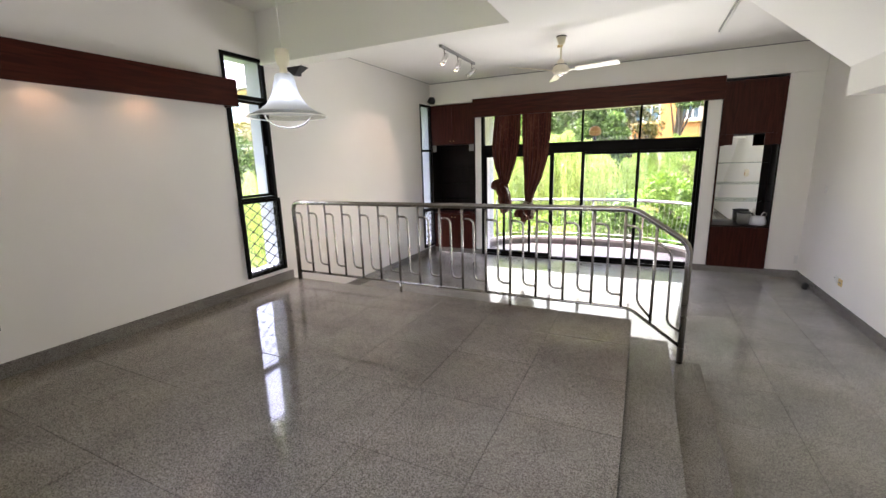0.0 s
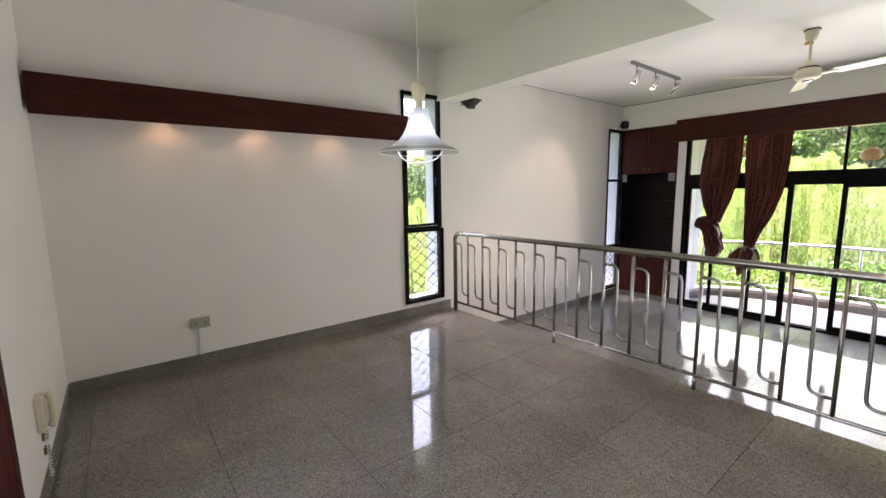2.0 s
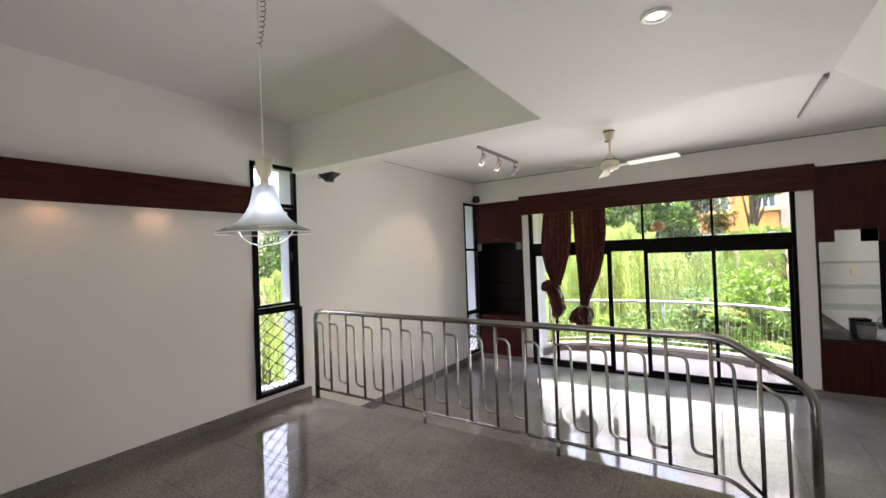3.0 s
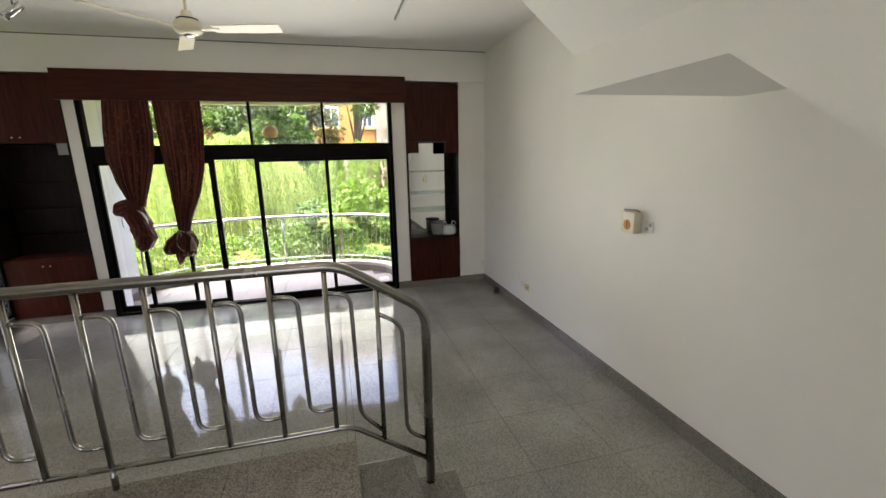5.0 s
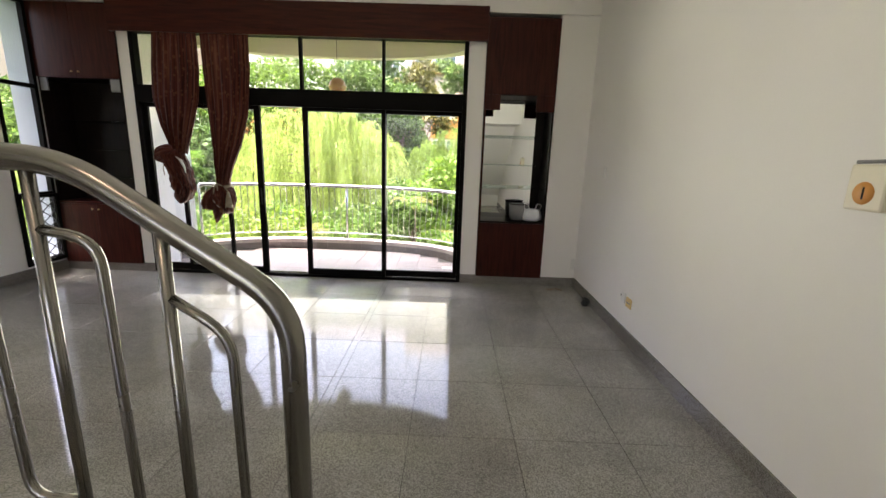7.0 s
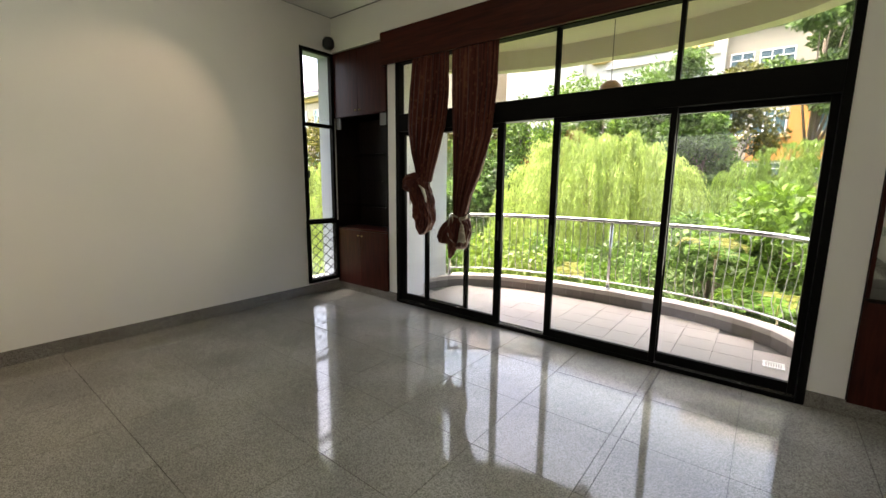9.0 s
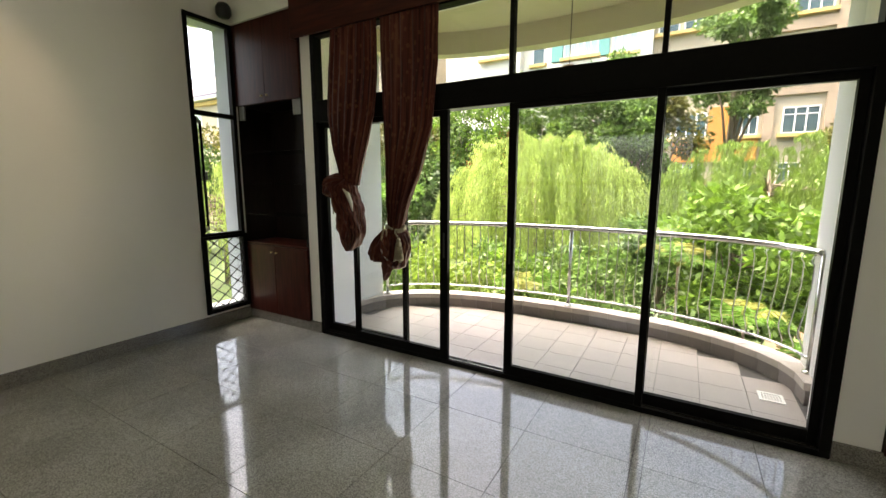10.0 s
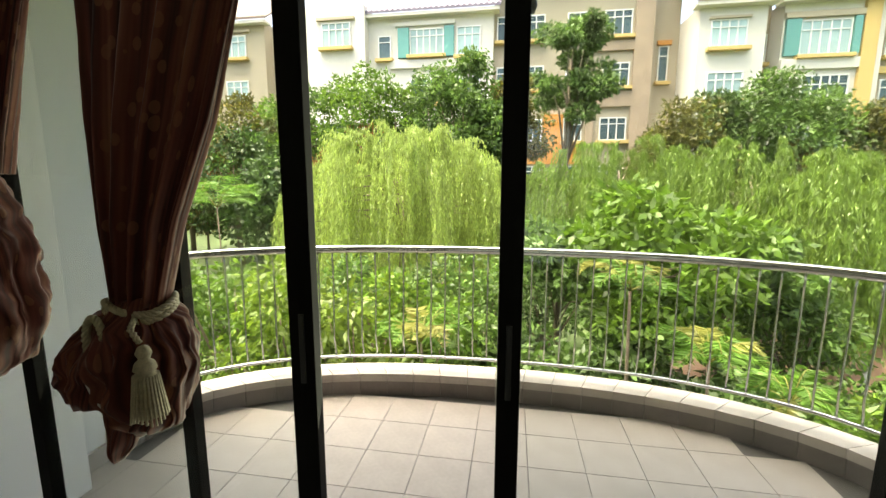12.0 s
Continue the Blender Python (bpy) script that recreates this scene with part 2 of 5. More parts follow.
def bend(pts, radius, steps=5):
    """Rounds the inner corners of a polyline."""
    pts = [Vector(p) for p in pts]
    out = [pts[0]]
    for a, p, c in zip(pts, pts[1:], pts[2:]):
        u, v = (a - p), (c - p)
        d = min(radius, u.length * 0.49, v.length * 0.49)
        s, e = p + u.normalized() * d, p + v.normalized() * d
        for k in range(steps + 1):
            f = k / steps
            out.append(s.lerp(p, f).lerp(p.lerp(e, f), f))
    return out + [pts[-1]]


def mesh(name, bm, material):
    me = bpy.data.meshes.new(name)
    bmesh.ops.recalc_face_normals(bm, faces=bm.faces)
    bm.to_mesh(me)
    bm.free()
    me.materials.append(material)
    return me


def part(name, bm, material, parent=None, label=""):
    ob = new(name, mesh(name, bm, material) if isinstance(bm, bmesh.types.BMesh) else bm)
    if parent is not None:
        ob.parent = parent
        ob.matrix_parent_inverse = parent.matrix_world.inverted()
    return tagged(ob, label)


def thing(name, at, label, category, group="", kind=""):
    ob = new(name)
    ob.empty_display_size = 0.1
    ob.matrix_world = Matrix.Translation(at)
    bpy.context.view_layer.update()
    return tagged(ob, label, category, group, kind)


def setting(name, bm, material, label, category):
    return tagged(part(name, bm, material), label, category, kind="structure")


# ---- walls, floors, ceilings ----
XL, XR, YB, LO = -3.84, 2.63, 8.70, -0.51
W1 = (3.757, 4.327, 0.177, 2.696)
W2 = (8.19, 8.675, -0.35, 2.61)
SOFFIT = 2.632
setting("wall_left", boxes(
    (XL - 0.30, XL, 0.52, W1[0], -0.9, 3.4), (XL - 0.30, XL, W1[0], W1[1], -0.9, W1[2]), (XL - 0.30, XL, W1[0], W1[1], W1[3], 3.4),
    (XL - 0.30, XL, W1[1], W2[0], -0.9, 3.4), (XL - 0.30, XL, W2[0], W2[1], -0.9, W2[2]), (XL - 0.30, XL, W2[0], W2[1], W2[3], 3.4),
    (XL - 0.30, XL, W2[1], 9.2, -0.9, 3.4)), PAINT, "white painted wall with two tall narrow windows", "wall")
setting("wall_front", boxes((XL, -1.86, 0.52, 0.64, -0.9, 3.4), (0.52, XR, 0.52, 0.64, -0.9, 3.4), (-1.86, 0.52, 0.52, 0.64, 2.25, 3.4)), PAINT, "white painted wall beside the entrance opening", "wall")
setting("wall_right", boxes((XR, XR + 0.3, 0.52, 9.2, -0.9, 3.4)), PAINT, "plain white painted wall with a few sockets", "wall")
setting("wall_back", boxes(
    (XL, -2.84, 9.12, 9.2, -0.9, 3.4), (-2.845, -2.71, YB, 9.2, -0.9, 2.62), (1.19, 1.385, YB, 9.2, -0.9, 2.62), (2.21, XR, YB, 9.2, -0.9, 2.62), (1.385, 2.21, 9.12, 9.2, -0.9, 2.62),
    (XL, XR, YB - 0.03, 9.2, 2.62, 3.4), (-2.71, 1.19, 8.69, 8.9, 2.36, 2.62), (1.385, 2.21, YB + 0.02, 9.12, -0.9, -0.42), (XL, -2.845, YB + 0.02, 9.12, -0.9, -0.42)), PAINT, "white painted wall round the wide balcony doors", "wall")
# unseen closing walls; the wide back opening is added to brighten the rooms
setting("wall_entrance", boxes((-2.2, -2.0, -1.8, 0.52, -0.9, 3.4), (1.0, 1.2, -1.8, 0.52, -0.9, 3.4), (-2.2, 1.2, -2.0, -1.8, -0.9, -0.012), (-2.2, 1.2, -2.0, -1.8, 2.5, 3.4)), PAINT, "plain white unseen wall behind the entrance, with an opening added to let light in", "wall")
# out-of-view eave, added to cut sky light on the side window reveals
setting("unseen_sky_blocker", boxes((XL - 1.5, XL - 0.30, 0.3, 9.2, 3.0, 3.2)), OUTWALL, "unseen eave added along the side wall to shade the window reveals", "eave")
setting("ceiling_soffit", boxes((-0.82, 0.875, 0.64, 4.53, SOFFIT, 3.3)), CEIL, "flat white lowered ceiling with a downlight", "ceiling")
setting("ceiling_beam", boxes((XL, -0.82, 4.283, 4.53, SOFFIT, 3.3)), CEIL, "white beam between the raised floor and the living room", "beam")
setting("ceiling_entrance", boxes((-2.2, 1.2, -1.8, 0.52, SOFFIT, 3.3)), CEIL, "flat white ceiling of the entrance", "ceiling")
setting("ceiling_dining", boxes((XL, -0.82, 0.64, 4.283, 3.20, 3.34)), CEIL, "raised white ceiling over the upper floor", "ceiling")
setting("ceiling_living", boxes((XL, XR, 4.53, YB - 0.03, 3.05, 3.3), (0.875, XR, 4.40, 4.53, 3.05, 3.3)), CEIL, "white ceiling over the sunken living room", "ceiling")
bm = boxes((1.62, XR, 0.64, 3.53, 2.9, 3.3))


def prism(bm, low, high):
    a, b = [bm.verts.new(p) for p in low], [bm.verts.new(p) for p in high]
    n = len(a)
    bm.faces.new(a[::-1]), bm.faces.new(b)
    for i in range(n):
        bm.faces.new((a[i], a[(i + 1) % n], b[(i + 1) % n], b[i]))
    return bm


flight = [(0.875, 0.64, SOFFIT), (1.585, 0.64, 2.008), (1.585, 4.45, 2.008), (0.875, 4.53, SOFFIT)]
prism(bm, flight, [(x, y, 3.3) for x, y, z in flight])
setting("ceiling_stair_underside", bm, CEIL, "white sloping underside of a staircase", "ceiling")
bm = bmesh.new()
landing = [(1.555, 3.535), (XR, 3.535), (XR, 4.40), (1.555, 4.44)]
prism(bm, [(*p, 1.84) for p in landing], [(*p, 3.3) for p in landing])
setting("ceiling_stair_landing", bm, CEIL, "white flat underside of the stair landing", "ceiling")
bm = bmesh.new()
# lower flight, down along the wall from the landing
foot, fz = 0.66, 1.84 - 0.69 * (3.535 - 0.66)
prism(bm, [(1.553, 3.533, 1.842), (1.553, foot, fz), (XR, foot, fz), (XR, 3.533, 1.842)], [(1.553, 3.533, 2.30), (1.553, foot, fz + 0.45), (XR, foot, fz + 0.45), (XR, 3.533, 2.30)])
box(bm, 1.56, 1.62, 0.64, 3.53, 1.9, 3.3)
setting("ceiling_lower_flight", bm, CEIL, "white closed side of the lower stair flight along the wall", "stair flight")

floor_up = setting("floor_upper", boxes((XL, 0.295, -1.8, 4.455, -0.9, -0.012), (0.295, 1.0, -1.8, 0.66, -0.9, -0.012)), JOINT, "raised floor of polished speckled grey granite slabs", "floor")
floor_lo = setting("floor_lower", boxes((XL, 0.295, 4.455, 8.9, -0.9, LO - 0.012), (0.295, XR, 0.66, 8.9, -0.9, LO - 0.012)), JOINT, "sunken floor of polished speckled grey granite slabs", "floor")

# edge slabs of the raised floor and the steps down
edge = setting("raised_floor_edge", boxes((XL, 0.290, 4.448, 4.462, LO + 0.002, -0.014), (0.290, 0.302, 0.66, 4.462, -0.176, -0.014)), STEPSTONE, "grey granite face of the raised floor", "step face")
for i, (x0, x1, z) in enumerate(((0.302, 0.60, -0.170), (0.60, 0.865, -0.340))):
    step = thing("stair_step", (x0, 2.5, LO), "grey polished granite step down to the living room", "step", "steps to the living room")
    part("tread", boxes((x0, x1 + 0.012, 0.66, 4.475, z - 0.03, z), bevel=0.004), STEPSTONE, step)
    part("riser", boxes((x0, x1, 0.66, 4.462, LO + 0.002, z - 0.03)), STEPSTONE, step)

# grey strips drawn as the shadow line where the living room walls meet the ceiling
setting("painted_shadow_line", boxes((XL, XR, YB - 0.033, YB - 0.029, 3.036, 3.0495), (XL - 0.002, XL + 0.003, 4.54, YB - 0.034, 3.0435, 3.0495)), GREYP, "thin grey strip coloured as the shadow line below the living room ceiling", "trim")

# skirting
sk = 0.016
setting("baseboard_upper", boxes((XL, XL + sk, 0.64 + sk, 4.455, 0.0, 0.11), (XL, -1.87, 0.64, 0.64 + sk, 0.0, 0.10), bevel=0.002), SKIRT, "low grey granite skirting along the raised floor", "skirting")
setting("baseboard_lower", boxes((XL, XL + sk, 4.465, YB - sk, LO, LO + 0.12), (XR - sk, XR, 0.66, YB - sk, LO, LO + 0.12),
        (1.19, XR, YB - sk, YB, LO, LO + 0.11), (XL, -2.71, YB - sk, YB, LO, LO + 0.11), bevel=0.002), SKIRT, "low grey granite skirting along the living room", "skirting")

# dark frame of the entrance opening
fr = thing("entrance_frame", (-0.7, 0.58, 0), "dark red-brown wooden frame round the entrance opening", "door frame", kind="structure")
part("jamb", boxes((-1.86, -1.78, 0.49, 0.67, 0.0, 2.17), bevel=0.004), MAHOG, fr)
part("jamb", boxes((0.438, 0.54, 0.49, 0.67, LO, 2.17), bevel=0.004), MAHOG, fr)
part("head", boxes((-1.86, 0.52, 0.49, 0.67, 2.17, 2.25), bevel=0.004), MAHOG, fr)


# ---- tall side windows ----
def side_window(name, w, bars, sash_turn, mesh_top):
    y0, y1, z0, z1 = w
    x = XL - 0.018
    win = thing(name, (x, (y0 + y1) / 2, z0), "tall narrow black-framed window with a diamond security grille below", "window", "side windows", kind="structure")
    f = 0.040
    part("window_frame", boxes((x - 0.03, x + 0.03, y0, y0 + f, z0, z1), (x - 0.03, x + 0.03, y1 - f, y1, z0, z1), (x - 0.03, x + 0.03, y0 + f, y1 - f, z0, z0 + f), (x - 0.03, x + 0.03, y0 + f, y1 - f, z1 - f, z1),
                               *[(x - 0.03, x + 0.03, y0 + f, y1 - f, b - 0.022, b + 0.022) for b in bars], bevel=0.003), BLACKAL, win)
    part("window_sill", boxes((XL - 0.30, x - 0.03, y0, y1, z0 - 0.012, z0 + 0.006), bevel=0.002), PAINT, win)
    # thin lining added over the white reveal to carry its painted shade
    part("shaded_reveal_lining", boxes((XL - 0.31, x - 0.032, y0, y0 + 0.008, z0 + 0.006, z1), (XL - 0.31, x - 0.032, y1 - 0.008, y1, z0 + 0.006, z1), (XL - 0.31, x - 0.032, y0 + 0.008, y1 - 0.008, z1 - 0.008, z1)), SHADEREVEAL, win)
    lows = [z0 + f] + [b + 0.022 for b in bars]
    highs = [b - 0.022 for b in bars] + [z1 - f]
    for i, (a, c) in enumerate(zip(lows, highs)):
        if i == 1:
            continue
        p = part("pane", boxes((x - 0.003, x + 0.003, y0 + f, y1 - f, a, c)), PANE, win)
        p.visible_shadow = False
    # casement that opens outwards
    a, c = lows[1] + 0.004, highs[1] - 0.004
    wd = y1 - y0 - 2 * f - 0.008
    s = part("sash", boxes((-0.014, 0.014, 0, 0.03, a, c), (-0.014, 0.014, wd - 0.03, wd, a, c), (-0.014, 0.014, 0.03, wd - 0.03, a, a + 0.03), (-0.014, 0.014, 0.03, wd - 0.03, c - 0.03, c), bevel=0.002), BLACKAL)
    p = part("pane", boxes((-0.003, 0.003, 0.03, wd - 0.03, a + 0.03, c - 0.03)), PANE)
    p.visible_shadow = False
    p.parent = s
    h = part("handle", boxes((0.014, 0.035, wd - 0.024, wd - 0.008, (a + c) / 2 - 0.05, (a + c) / 2 + 0.05), bevel=0.004), BLACKP)
    h.parent = s
    s.parent = win
    s.matrix_parent_inverse = win.matrix_world.inverted()
    s.matrix_basis = pose(x - 0.001 * sash_turn, y0 + f + 0.004 + 0.0007 * sash_turn, 0, 0, 0, sash_turn)
    # proud frame of the grilled light
    zt = bars[0] - 0.006
    part("grille_frame", boxes((x + 0.03, x + 0.052, y0 - 0.012, y0 + 0.030, z0 - 0.012, zt), (x + 0.03, x + 0.052, y1 - 0.030, y1 + 0.014, z0 - 0.012, zt), (x + 0.03, x + 0.052, y0 + 0.030, y1 - 0.030, z0 - 0.012, z0 + 0.030), (x + 0.03, x + 0.052, y0 + 0.030, y1 - 0.030, zt - 0.036, zt), bevel=0.003), BLACKAL, win)
    # diamond grille of bent bars in the lowest light
    g = bmesh.new()
    ya, yb, za, zb = y0 + f, y1 - f, z0 + f, bars[0] - 0.022
    n, rows = 3, 2 * round((zb - za) / 0.135)
    cell, zz = (yb - ya) / 2.6, (zb - za) / rows
    for i in range(n + 1):
        for side in (-1, 1):
            pts = []
            for k in range(rows + 1):
                off = side * (0.5 if k % 2 else 0.0) * cell
                pts.append((x + 0.035, min(max(ya + i * cell + off, ya), yb), za + k * zz))
            tube(pts, 0.0075, 5, bm=g)
    for i in range(n + 1):
        for k in range(1, rows):
            yn = ya + (i + (0.5 if k % 2 else 0.0)) * cell
            if ya + 0.01 < yn < yb - 0.01:
                box(g, x + 0.029, x + 0.041, yn - 0.007, yn + 0.007, za + k * zz - 0.011, za + k * zz + 0.011)
    part("security_grille", g, BLACKP, win, "black diamond mesh grille")


side_window("window_1", W1, (1.085, 2.24), 4, 0)
side_window("window_2", W2, (0.46, 1.69), 54, 0)


# ---- balcony doors ----
D0, D1, YD = -2.71, 1.19, 8.74
door = thing("sliding_door", (-0.76, YD, LO), "wide black-framed sliding glass doors with a transom, partly open", "sliding door", kind="structure")
part("door_frame", boxes((D0, D0 + 0.05, YD - 0.05, YD + 0.05, LO, 2.36), (D1 - 0.05, D1, YD - 0.05, YD + 0.05, LO, 2.36), (D0 + 0.05, D1 - 0.05, YD - 0.05, YD + 0.05, LO - 0.004, LO + 0.035),
                         (D0 + 0.05, D1 - 0.05, YD - 0.055, YD + 0.055, 1.56, 1.755), (D0 + 0.05, D1 - 0.05, YD - 0.05, YD + 0.05, 2.32, 2.36), bevel=0.003), BLACKAL, door)
part("track", boxes((D0 + 0.05, D1 - 0.05, YD - 0.03, YD - 0.022, LO + 0.035, LO + 0.045), (D0 + 0.05, D1 - 0.05, YD + 0.022, YD + 0.03, LO + 0.035, LO + 0.045)), STEEL, door)
for x in (-2.22, -0.745, 0.215):
    part("transom_bar", boxes((x - 0.016, x + 0.016, YD - 0.03, YD + 0.03, 1.755, 2.32), bevel=0.002), BLACKAL, door)
for a, b in ((D0 + 0.05, -2.236), (-2.204, -0.761), (-0.729, 0.199), (0.231, D1 - 0.05)):
    p = part("transom_pane", boxes((a, b, YD - 0.003, YD + 0.003, 1.755, 2.32)), PANE, door)
    p.visible_shadow = False


def sash(x0, x1, y, left, right):
    z0, z1 = LO + 0.037, 1.56
    s = part("sash", boxes((x0, x0 + left, y - 0.02, y + 0.02, z0, z1), (x1 - right, x1, y - 0.02, y + 0.02, z0, z1), (x0 + left, x1 - right, y - 0.02, y + 0.02, z0, z0 + 0.075), (x0 + left, x1 - right, y - 0.02, y + 0.02, z1 - 0.045, z1), bevel=0.003), BLACKAL, door)
    p = part("pane", boxes((x0 + left, x1 - right, y - 0.003, y + 0.003, z0 + 0.075, z1 - 0.045)), PANE, s)
    p.visible_shadow = False
    return s


sash(D0 + 0.05, -1.69, YD + 0.026, 0.045, 0.045)
s1 = sash(-2.255, -1.245, YD - 0.026, 0.045, 0.072)
s2 = sash(-0.742, 0.24, YD - 0.026, 0.060, 0.045)
sash(0.20, D1 - 0.05, YD + 0.026, 0.045, 0.045)
part("handle", boxes((-1.285, -1.27, YD - 0.055, YD - 0.046, 0.40, 0.60), bevel=0.003), BLACKP, s1)
part("handle", boxes((-0.72, -0.705, YD - 0.055, YD - 0.046, 0.40, 0.60), bevel=0.003), BLACKP, s2)

# ---- curtain pelmets ----
pel = thing("curtain_pelmet", (-0.73, 8.6, 2.31), "dark red mahogany pelmet box above the balcony doors", "pelmet")
part("front_board", boxes((-2.86, 1.395, 8.60, 8.625, 2.305, 2.66), bevel=0.003), MAHOGH, pel)
part("top_board", boxes((-2.86, 1.395, 8.625, 8.669, 2.635, 2.66)), MAHOGH, pel)
part("end_board", boxes((-2.86, -2.835, 8.625, 8.669, 2.305, 2.635)), MAHOGH, pel)
part("end_board", boxes((1.37, 1.395, 8.625, 8.669, 2.305, 2.635)), MAHOGH, pel)

wp = thing("lighting_pelmet", (XL, 2.2, 2.1), "dark red mahogany box shelf with downlights on the wall", "pelmet")
part("front_board", boxes((-3.665, -3.64, 0.66, 3.76, 2.10, 2.375), bevel=0.003), MAHOGH, wp)
part("top_board", boxes((XL, -3.665, 0.66, 3.76, 2.35, 2.375)), MAHOGH, wp)
part("end_board", boxes((XL, -3.665, 3.735, 3.76, 2.105, 2.35)), MAHOGH, wp)
part("underside", boxes((XL + 0.002, -3.665, 0.68, 3.735, 2.16, 2.172)), MAHOGH, wp)
for y in (1.43, 2.145, 2.85):
    part("downlight", lathe([(0.0, 0.0), (0.028, 0.0), (0.034, -0.004), (0.036, 0.006), (0.0, 0.012)], 16, at=(-3.705, y, 2.155)), BULB, wp, "small warm downlight")
    lamp("pelmet_light", "SPOT", PELMET, (1.0, 0.50, 0.20), look((-3.705, y, 2.148), (-3.715, y, 1.0)), 0.03, 150)


# ---- railing of the raised floor ----
def railing():
    y = 4.43
    r = thing("railing", (-1.5, y, 0), "stainless steel railing with bent bars along the raised floor", "railing")
    top = bend([(-3.69, y, 0.0), (-3.69, y, 1.01), (0.275, y, 1.02), (0.71, y, 0.735), (0.71, y, -0.340)], 0.10, 6)
    part("handrail", tube(top, 0.0265, 16), STEEL, r)
    low = bend([(-3.69, y, 0.115), (0.28, y, 0.115), (0.71, y, -0.19)], 0.06, 4)
    part("bottom_rail", tube(low, 0.0145, 10), STEEL, r)
    xs = [-3.447 + 0.2608 * i for i in range(15)]
    for x in (xs[5], xs[10]):
        part("foot", tube([(x, y, 0.0), (x, y, 0.12)], 0.0145, 10), STEEL, r)
    straight = mesh("baluster", tube([(0, 0, 0.115), (0, 0, 1.015)], 0.0132, 10), STEEL)
    curl = mesh("bent_bar", tube(bend([(0, 0, 0.88), (0.125, 0, 0.88), (0.135, 0, 0.235), (0.2608, 0, 0.235)], 0.07, 5), 0.0112, 10), STEEL)
    for x in xs:
        b = part("baluster", straight, STEEL, r)
        b.matrix_basis = pose(x, y, 0)
        if x < 0.1:
            b = part("bent_bar", curl, STEEL, r)
            b.matrix_basis = pose(x, y, 0)
    b = part("bent_bar", curl, STEEL, r)
    b.matrix_basis = pose(-3.69, y, 0)
    part("bent_bar", tube(bend([(xs[-1], y, 0.88), (xs[-1] + 0.12, y, 0.86), (xs[-1] + 0.13, y, 0.18), (0.455, y, 0.05)], 0.06, 5), 0.0112, 10), STEEL, r)
    part("baluster", tube([(0.455, y, 0.0), (0.455, y, 0.90)], 0.0132, 10), STEEL, r)
    part("bent_bar", tube(bend([(0.455, y, 0.745), (0.58, y, 0.665), (0.585, y, 0.02), (0.71, y, -0.06)], 0.06, 5), 0.0112, 10), STEEL, r)
    return r


railing()

# ---- cabinets beside the balcony doors ----
def knob(at, parent):
    part("knob", lathe([(0.0, 0.022), (0.009, 0.020), (0.011, 0.014), (0.005, 0.008), (0.006, 0.0)], 12), BRASS, parent).matrix_basis = pose(*at, 90, 0, 0)


cab = thing("display_cabinet", (-3.29, YB, LO), "tall dark red cabinet with open glass shelves and cupboard doors", "cabinet")
x0, x1, ya, yb = -3.835, -2.85, YB - 0.004, 9.11
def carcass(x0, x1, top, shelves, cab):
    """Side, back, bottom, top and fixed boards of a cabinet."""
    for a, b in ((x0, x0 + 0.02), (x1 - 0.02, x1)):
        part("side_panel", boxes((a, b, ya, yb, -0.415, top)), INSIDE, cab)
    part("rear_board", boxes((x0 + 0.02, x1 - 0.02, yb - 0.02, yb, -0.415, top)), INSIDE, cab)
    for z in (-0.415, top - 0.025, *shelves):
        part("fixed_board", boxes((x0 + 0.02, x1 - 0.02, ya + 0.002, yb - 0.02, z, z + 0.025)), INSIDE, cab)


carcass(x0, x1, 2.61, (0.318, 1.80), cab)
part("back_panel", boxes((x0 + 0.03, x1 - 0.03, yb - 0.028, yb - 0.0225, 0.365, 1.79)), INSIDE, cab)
part("counter", boxes((x0 + 0.002, x1 - 0.002, ya - 0.02, yb - 0.03, 0.3455, 0.362), bevel=0.003), MAHOGH, cab)
mid = (x0 + x1) / 2 - 0.01
for z0, z1, kz in ((-0.41, 0.335, 0.27), (1.805, 2.605, 1.87)):
    for a, b, kx in ((x0 + 0.004, mid - 0.002, mid - 0.04), (mid + 0.002, x1 - 0.004, mid + 0.04)):
        d = part("door", boxes((a, b, ya - 0.022, ya - 0.002, z0, z1), bevel=0.003), MAHOG, cab)
        knob((kx, ya - 0.022, kz), d)
part("side_mirror", boxes((x1 - 0.0245, x1 - 0.0205, ya + 0.04, yb - 0.04, 0.37, 1.66)), MIRROR, cab, "narrow mirror on the inner side")
for z in (0.66, 0.99, 1.325):
    part("glass_shelf", boxes((x0 + 0.022, x1 - 0.022, ya + 0.03, yb - 0.03, z - 0.004, z + 0.004)), SHELFGLASS, cab, "clear glass shelf")
for a, b in ((x0 + 0.022, x0 + 0.10), (x1 - 0.13, x1 - 0.022)):
    part("stepped_bracket", boxes((a, b, ya, ya + 0.02, 1.66, 1.80)), GREYP, cab)

cab = thing("display_cabinet", (1.8, YB, LO), "tall dark red cabinet with a mirrored niche and glass shelves", "cabinet")
x0, x1 = 1.39, 2.205
carcass(x0, x1, 2.58, (0.255, 1.76), cab)
part("mirror_back", boxes((x0 + 0.022, x1 - 0.13, yb - 0.028, yb - 0.0225, 0.285, 1.755)), MIRROR, cab)
part("lower_panel", boxes((x0, x1, ya - 0.02, ya - 0.001, -0.41, 0.27), bevel=0.003), MAHOG, cab)
part("upper_panel", boxes((x0, x1, ya - 0.02, ya - 0.001, 1.765, 2.58), bevel=0.003), MAHOG, cab)
part("stepped_panel", boxes((x0, 1.575, ya - 0.018, ya - 0.001, 1.595, 1.7645)), MAHOG, cab)
part("stepped_panel", boxes((1.99, x1, ya - 0.018, ya - 0.001, 1.585, 1.7645)), MAHOG, cab)
